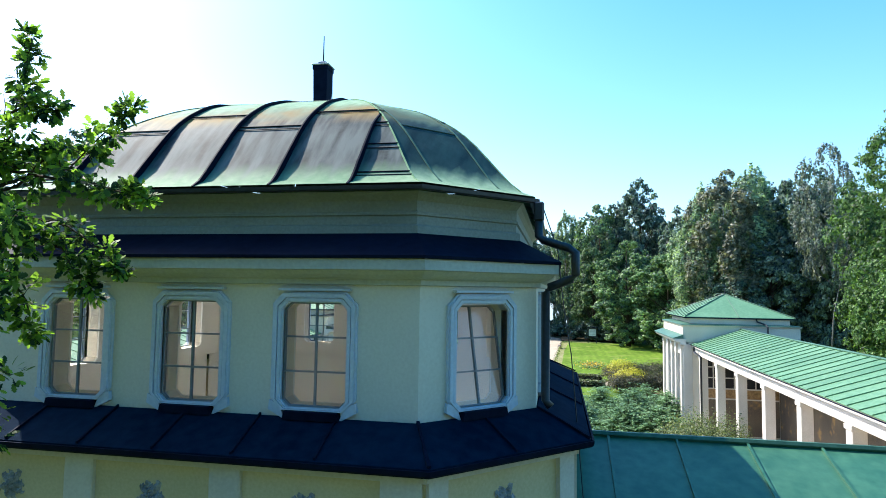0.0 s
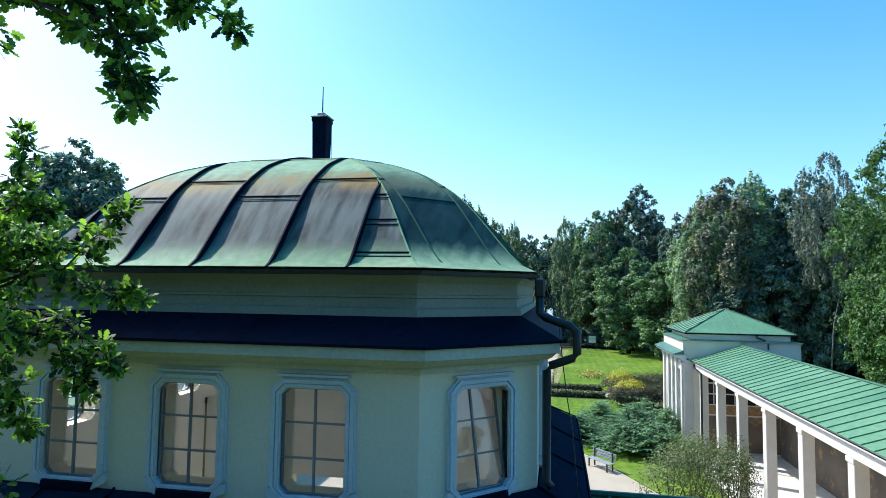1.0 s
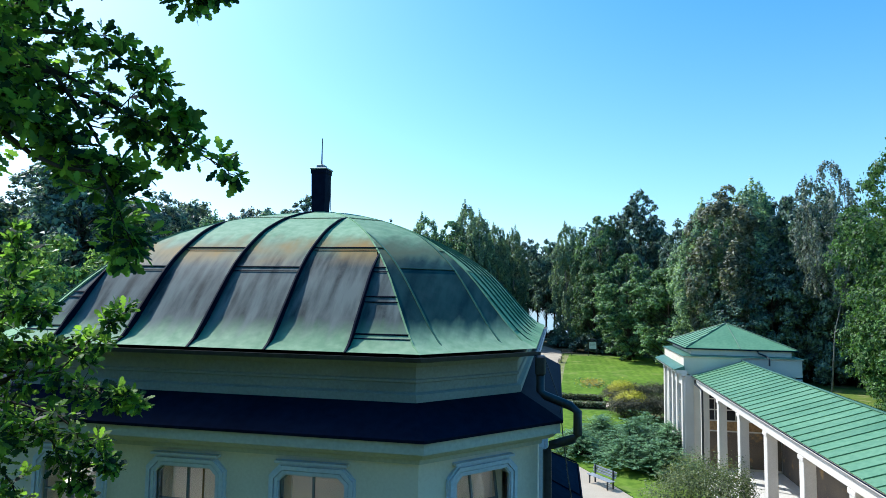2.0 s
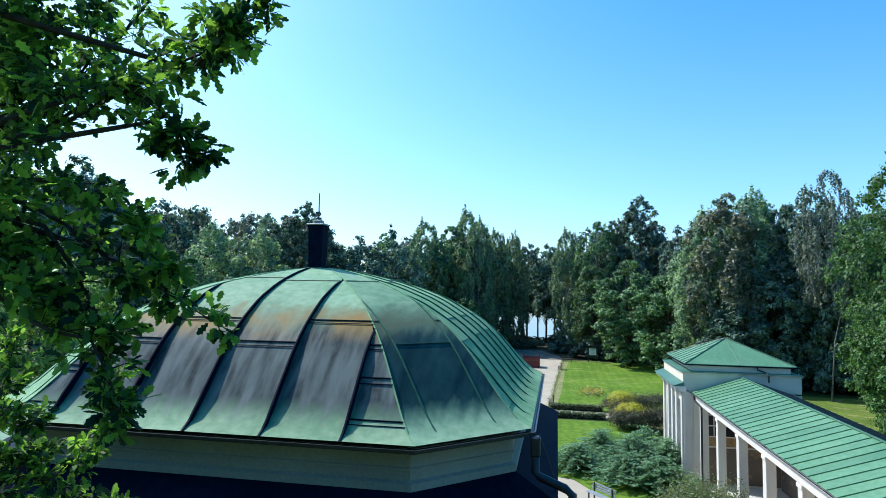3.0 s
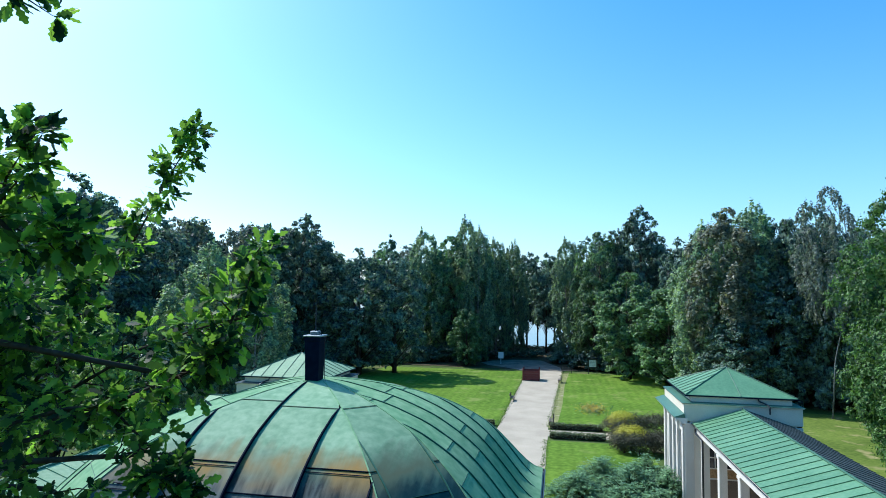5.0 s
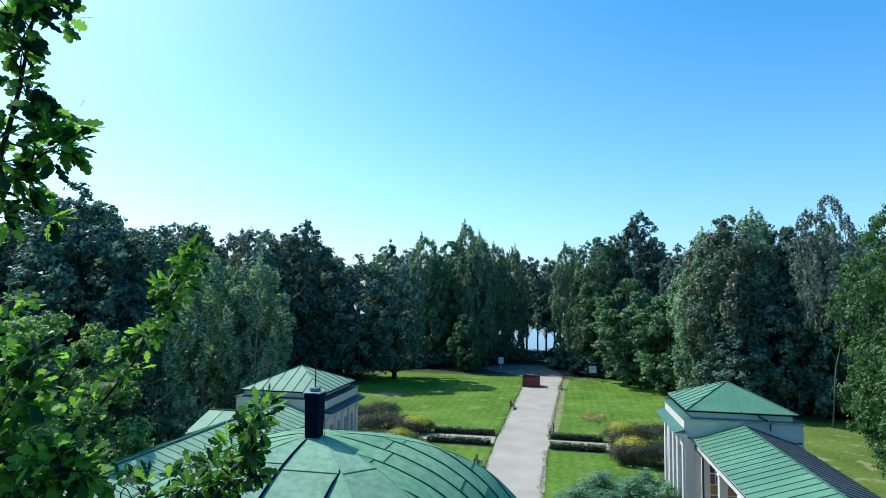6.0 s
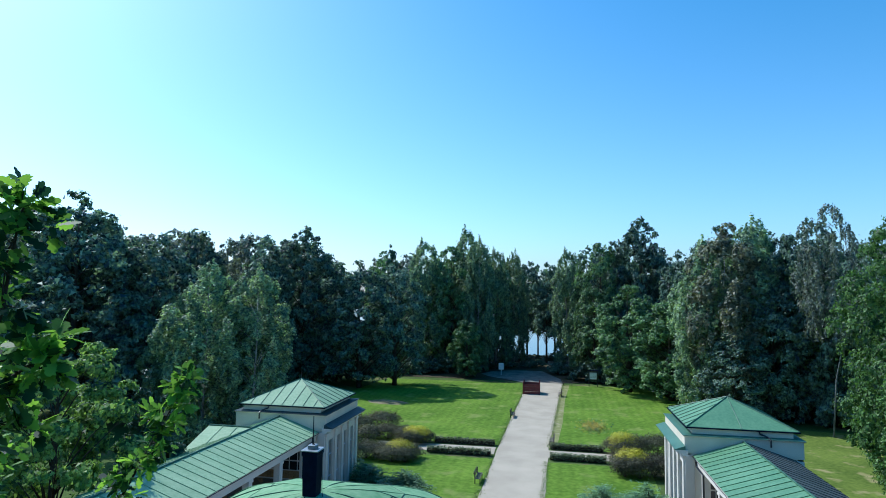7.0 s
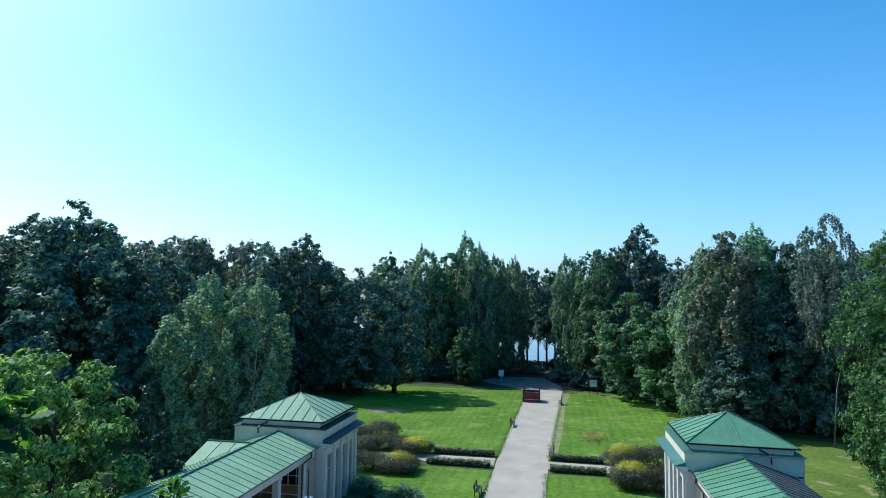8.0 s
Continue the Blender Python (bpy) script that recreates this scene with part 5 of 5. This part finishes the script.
bench(-2.15, 40.3, math.pi / 2, WOOD, "dark wooden bench beside the gravel path")
bench(-1.35, 67.0, math.pi / 2, WOOD, "dark wooden bench beside the gravel path")
bench(3.25, 54.2, -math.pi / 2, WOOD, "dark wooden bench beside the gravel path")
bench(4.2, 84.3, -math.pi / 2, WOOD, "dark wooden bench beside the gravel path")
bench(5.7, 95.4, 0.0, WOOD, "dark wooden bench in the shade of the trees")
bench(6.2, 25.2, -0.9, GREY_PAINT, "grey slatted bench beside the juniper")

crate = thing("planter_box", "dark red wooden planter box standing on the path", "planter", (0.03, 86.1, 0.03))
for k in range(4):
    turn = Matrix.Rotation(k * math.pi / 2, 4, "Z")
    for j in range(4):
        placed(part("board", boxes((-1.2, 1.2, -1.25, -1.19, 0.06 + j * 0.37, 0.41 + j * 0.37), bevel=0.008), RED_WOOD, crate), turn)
    placed(part("corner_post", boxes((-1.30, -1.12, -1.30, -1.12, 0.0, 1.85), bevel=0.015), RED_WOOD, crate), turn)
part("soil", boxes((-1.18, 1.18, -1.18, 1.18, 0.7, 1.15)), LITTER, crate, "dark soil filling")

board = thing("notice_board", "white notice board on dark posts under the trees", "sign", (9.9, 95.6, 0.0))
for x in (-0.68, 0.68):
    part("post", boxes((x - 0.05, x + 0.05, -0.05, 0.05, 0.0, 2.75), bevel=0.01), BLACK_METAL, board)
part("frame", boxes((-0.63, 0.63, -0.03, 0.04, 1.1, 2.60), bevel=0.01), BLACK_METAL, board)
part("panel", boxes((-0.58, 0.58, -0.04, 0.02, 1.25, 2.36), bevel=0.01), SIGN_WHITE, board)
part("hood", boxes((-0.9, 0.9, -0.25, 0.2, 2.66, 2.78), bevel=0.01), DARK_METAL, board)
for z in (2.2, 1.98, 1.76, 1.54):
    part("text_bar", boxes((-0.5, 0.5, -0.05, -0.041, z - 0.015, z + 0.02)), SIGN_INK, board)
info = thing("info_stand", "white information board on a white post", "sign", (-6.5, 105.5, 0.0))
part("post", boxes((-0.06, 0.06, -0.05, 0.05, 0.0, 1.2), bevel=0.01), SIGN_WHITE, info)
part("panel", boxes((-0.5, 0.5, -0.06, 0.02, 1.1, 2.3), bevel=0.03), SIGN_WHITE, info)


# ---- the near oak ----
def oak_leaf():
    half = [(0.0, 0.0), (0.16, 0.16), (0.28, 0.11), (0.44, 0.27), (0.56, 0.17), (0.72, 0.28), (0.82, 0.15), (0.93, 0.14), (1.0, 0.0)]
    return half + [(x, -y) for x, y in half[-2:0:-1]]


LOW_BOUGHS = (  # where a bough leaves the inner crown, its bend and its tip
    ((-1.22, -4.85, 9.64), (-0.89, -4.85, 10.10), (-0.72, -4.85, 11.00)), ((-1.29, -4.80, 9.81), (-0.32, -4.80, 9.78), (0.28, -4.80, 10.30)),
    ((-0.78, -4.70, 9.76), (-0.12, -4.70, 9.67), (0.38, -4.70, 9.53)), ((-1.45, -4.40, 9.44), (-0.67, -4.40, 9.32), (-0.02, -4.40, 8.88)),
    ((-1.25, -4.45, 9.21), (-0.67, -4.45, 9.10), (-0.32, -4.45, 8.70)), ((-1.62, -4.40, 9.04), (-1.13, -4.40, 8.66), (-1.03, -4.40, 8.28)),
    ((-1.14, -4.90, 10.14), (-0.73, -4.90, 10.34), (-0.42, -4.90, 10.33)), ((-0.95, -4.70, 9.66), (-0.72, -4.70, 9.87), (-0.49, -4.70, 10.00)),
)
MIDDLE_BOUGHS = (
    ((0.60, -6.10, 12.00), (1.16, -6.10, 11.69), (2.02, -6.10, 11.24)), ((0.93, -6.30, 11.83), (1.35, -6.30, 11.28), (1.50, -6.30, 10.72)),
    ((1.16, -6.10, 11.69), (1.45, -6.10, 11.59), (1.62, -6.10, 11.60)), ((1.00, -6.20, 12.12), (1.23, -6.20, 12.00), (1.53, -6.20, 11.80)),
    ((0.15, -6.20, 11.71), (0.69, -6.20, 11.49), (1.02, -6.20, 11.25)), ((0.37, -6.40, 11.89), (0.88, -6.40, 11.64), (1.17, -6.40, 11.38)),
    ((1.10, -6.35, 12.60), (1.50, -6.35, 12.66), (2.02, -6.35, 12.20)), ((0.51, -6.05, 12.43), (1.46, -6.05, 12.96), (2.22, -6.05, 13.19)),
    ((0.97, -6.45, 11.29), (1.43, -6.45, 11.17), (1.66, -6.45, 10.75)),
)
TOP_BOUGHS = (
    ((0.20, -5.40, 12.99), (0.84, -5.38, 13.70), (1.31, -5.36, 14.54)), ((0.94, -6.30, 12.43), (1.82, -6.30, 12.81), (2.15, -6.30, 13.00)),
    ((1.79, -6.15, 12.81), (2.11, -6.15, 13.14), (2.28, -6.15, 13.58)), ((1.55, -6.40, 12.40), (1.81, -6.40, 12.45), (1.92, -6.40, 12.20)),
    ((1.50, -7.30, 13.85), (1.81, -7.30, 13.52), (2.12, -7.30, 13.54)), ((1.55, -7.30, 13.29), (1.69, -7.30, 13.60), (1.84, -7.30, 13.95)),
    ((0.53, -5.90, 12.67), (0.81, -5.90, 13.02), (0.87, -5.90, 13.40)),
    ((1.56, -7.30, 14.50), (1.71, -7.30, 15.10), (1.78, -7.30, 15.60)), ((1.41, -7.20, 14.60), (1.66, -7.20, 14.80), (1.84, -7.20, 14.90)),
)
oak = thing("near_oak", "large oak with sunlit lobed leaves close by", "tree", (-3.6, -7.2, 0.0))
O = Vector((-3.6, -7.2, 0.0))
bm = bmesh.new()
tube(bm, [(0, 0, -0.1), (0.1, 0.05, 4), (0.25, 0.1, 9), (0.5, 0.1, 13), (0.8, 0.0, 17.5)], [0.42, 0.34, 0.25, 0.15, 0.04], 10)
rng = np.random.default_rng(99)
leaves = []
shape = np.array(oak_leaf())


def leaf_cluster(mid, scale=1.0, way_out=None, count=0):
    """A loose rosette of lobed leaves that radiate from a twig's end."""
    m = count or int(rng.integers(10, 19))
    ball = rng.uniform(0.03, 0.06) * scale
    d = rng.normal(0, 1, (m, 3)) + (np.array(way_out) * 0.8 if way_out is not None else 0.0)
    d /= np.linalg.norm(d, axis=1)[:, None]
    at = np.array(mid) + d * (ball * rng.uniform(0.2, 1.2, m))[:, None]
    way = d + rng.normal(0, 0.35, (m, 3)) - np.array((0, 0, 0.1)); way /= np.linalg.norm(way, axis=1)[:, None]
    nor = np.array((0, 0, 1.0)) + rng.normal(0, 0.6, (m, 3))
    side = np.cross(nor, way); side /= np.linalg.norm(side, axis=1)[:, None] + 1e-9
    up = np.cross(way, side)
    u, v = shape[None, :, :1], shape[None, :, 1:]
    size = rng.uniform(0.058, 0.108, m)[:, None, None]
    leaves.append((at[:, None] + (u * way[:, None] + v * side[:, None] - 0.14 * u ** 2 * up[:, None]) * size).reshape(-1, 3))


# limbs that carry the boughs, each ending in a fork
forks = []
for group in (LOW_BOUGHS, MIDDLE_BOUGHS[:5], MIDDLE_BOUGHS[5:], TOP_BOUGHS[:4], TOP_BOUGHS[4:]):
    centre = sum((Vector(b[0]) - O for b in group), Vector()) / len(group)
    z = centre.z - 1.9
    stem = Vector((0.027 * z, 0.08, z))
    fork = stem.lerp(centre, 0.66)
    tube(bm, [stem, stem.lerp(fork, 0.35) + Vector((0, 0, -0.10)), stem.lerp(fork, 0.7) + Vector((0.03, 0.05, 0.02)), fork], [0.085, 0.066, 0.050, 0.036], 8)
    forks.append(fork)
for p0, p1, p2 in LOW_BOUGHS + MIDDLE_BOUGHS + TOP_BOUGHS:
    a, kink, b = Vector(p0) - O, Vector(p1) - O, Vector(p2) - O
    root = min(forks, key=lambda f: (f - a).length)
    tube(bm, [root, root.lerp(a, 0.5) + Vector((0, 0, 0.08)), a], [0.030, 0.022, 0.014], 6)
    tube(bm, [a, a.lerp(kink, 0.5) + Vector(rng.normal(0, 0.02, 3)), kink, kink.lerp(b, 0.5) + Vector(rng.normal(0, 0.02, 3)), b], [0.014, 0.012, 0.009, 0.006, 0.003], 5)
    length = (kink - a).length + (b - kink).length
    shoots = int((6 + length * 17) * (0.85 if p0[1] < -7.0 else 0.8 if p0[1] < -5.95 else 1.0))
    for k in range(shoots):
        s = (k + rng.random()) / shoots
        on = a.lerp(kink, s * 2) if s < 0.5 else kink.lerp(b, s * 2 - 1)
        run = ((kink - a) if s < 0.5 else (b - kink)).normalized()
        spread = 0.21 * (1.1 - 0.75 * s) * rng.uniform(0.35, 1.25)
        way = (Vector(rng.normal(0, 1, 3)).normalized() + run * 0.5 + Vector((0, 0, 0.15))).normalized()
        mid = on + way * spread
        tube(bm, [on, on.lerp(mid, 0.5) + Vector(rng.normal(0, 0.012, 3)), mid], [0.005, 0.004, 0.002], 4)
        leaf_cluster(mid, 1.0, way)
    leaf_cluster(b, 1.0, (b - kink).normalized())
    for k in range(5):  # the tips are crowded
        on = kink.lerp(b, 0.55 + 0.43 * (k + rng.random()) / 5)
        way = (Vector(rng.normal(0, 1, 3)).normalized() + (b - kink).normalized() * 0.6).normalized()
        leaf_cluster(on + way * rng.uniform(0.03, 0.10), 1.0, way, 12)
# dense inner foliage round the stem, thin where the sky shows between the boughs
for z0, z1, near, far, count in ((7.4, 9.4, 4.2, 5.0, 70), (9.4, 10.2, 4.4, 5.0, 12), (11.35, 12.0, 2.6, 3.6, 26), (11.6, 12.3, 2.6, 3.8, 44), (12.2, 13.3, 2.8, 3.8, 72), (13.0, 14.2, 2.9, 3.7, 34)):
    for k in range(count):
        dy, z = rng.uniform(near, far), rng.uniform(z0, z1)
        mid = Vector((4.0 - 1.0875 * dy - (0.12 if z < 12.2 else 0.06) + 0.17 * rng.normal() + 0.10 * math.sin(z * 2.1), dy - 9.4, z)) - O
        leaf_cluster(mid, 2.4, None, 26)
        if k % 3 == 0:
            root = min(forks, key=lambda f: (f - mid).length)
            tube(bm, [root, root.lerp(mid, 0.6) + Vector((0, 0, 0.08)), mid], [0.016, 0.009, 0.003], 5)
for k in range(150):
    z = rng.uniform(5.5, 12.5)
    an, far = rng.uniform(math.pi * 0.55, math.pi * 1.75), rng.uniform(0.7, 3.0) * (1.25 - abs(z - 8.5) / 6.5)
    mid = Vector((math.cos(an) * far, math.sin(an) * far, z))
    leaf_cluster(mid, 4.0, None, 56)
    root = Vector((0.025 * z, 0.05, z - 0.9))
    tube(bm, [root, root.lerp(mid, 0.55) + Vector((0, 0, 0.2)), mid], [0.03, 0.016, 0.004], 5)
part("trunk", mesh_of("trunk", bm, BARK, smooth=True), None, oak)
part("leaves", array_mesh("leaves", np.concatenate(leaves), len(shape), LEAF_OAK), None, oak)

# trees and bushes at the hall's west side
ROBINIA = make_tree(71, 12, 9, 1.0, 34000, 0.17, LEAF_YELLOW, BARK, "layered", 74)
plant("robinia_tree", ROBINIA, -20.8, 17.0, 12.9 / 12, 1.0, 0.4, "yellow-green feathery tree beside the hall", "trees beside the hall")
plant("robinia_tree", ROBINIA, -28.5, 21.0, 12.4 / 12, 1.1, 2.4, "yellow-green feathery tree beside the hall", "trees beside the hall")
PINE2 = make_tree(72, 10, 5, 0.6, 20000, 0.12, LEAF_PINE, BARK, "cone", 80)
plant("pine_tree", PINE2, -20.0, 22.5, 1.05, 0.9, 0.0, "young dark pine beside the low wing", "trees beside the hall")
plant("pine_tree", PINE2, -17.9, 21.8, 0.92, 0.9, 1.0, "young dark pine beside the low wing", "trees beside the hall")
mound("near_shrub", [(9.9, 19.5, 1.7, 1.5, 3.5), (11.0, 18.6, 1.5, 1.3, 3.3), (8.8, 18.6, 1.4, 1.2, 2.9), (10.6, 20.8, 1.5, 1.3, 3.3), (11.7, 19.6, 0.9, 1.0, 3.4)], 13000, 0.06, LEAF_OLIVE, "loose dull olive-green shrub before the colonnade", seed=21)
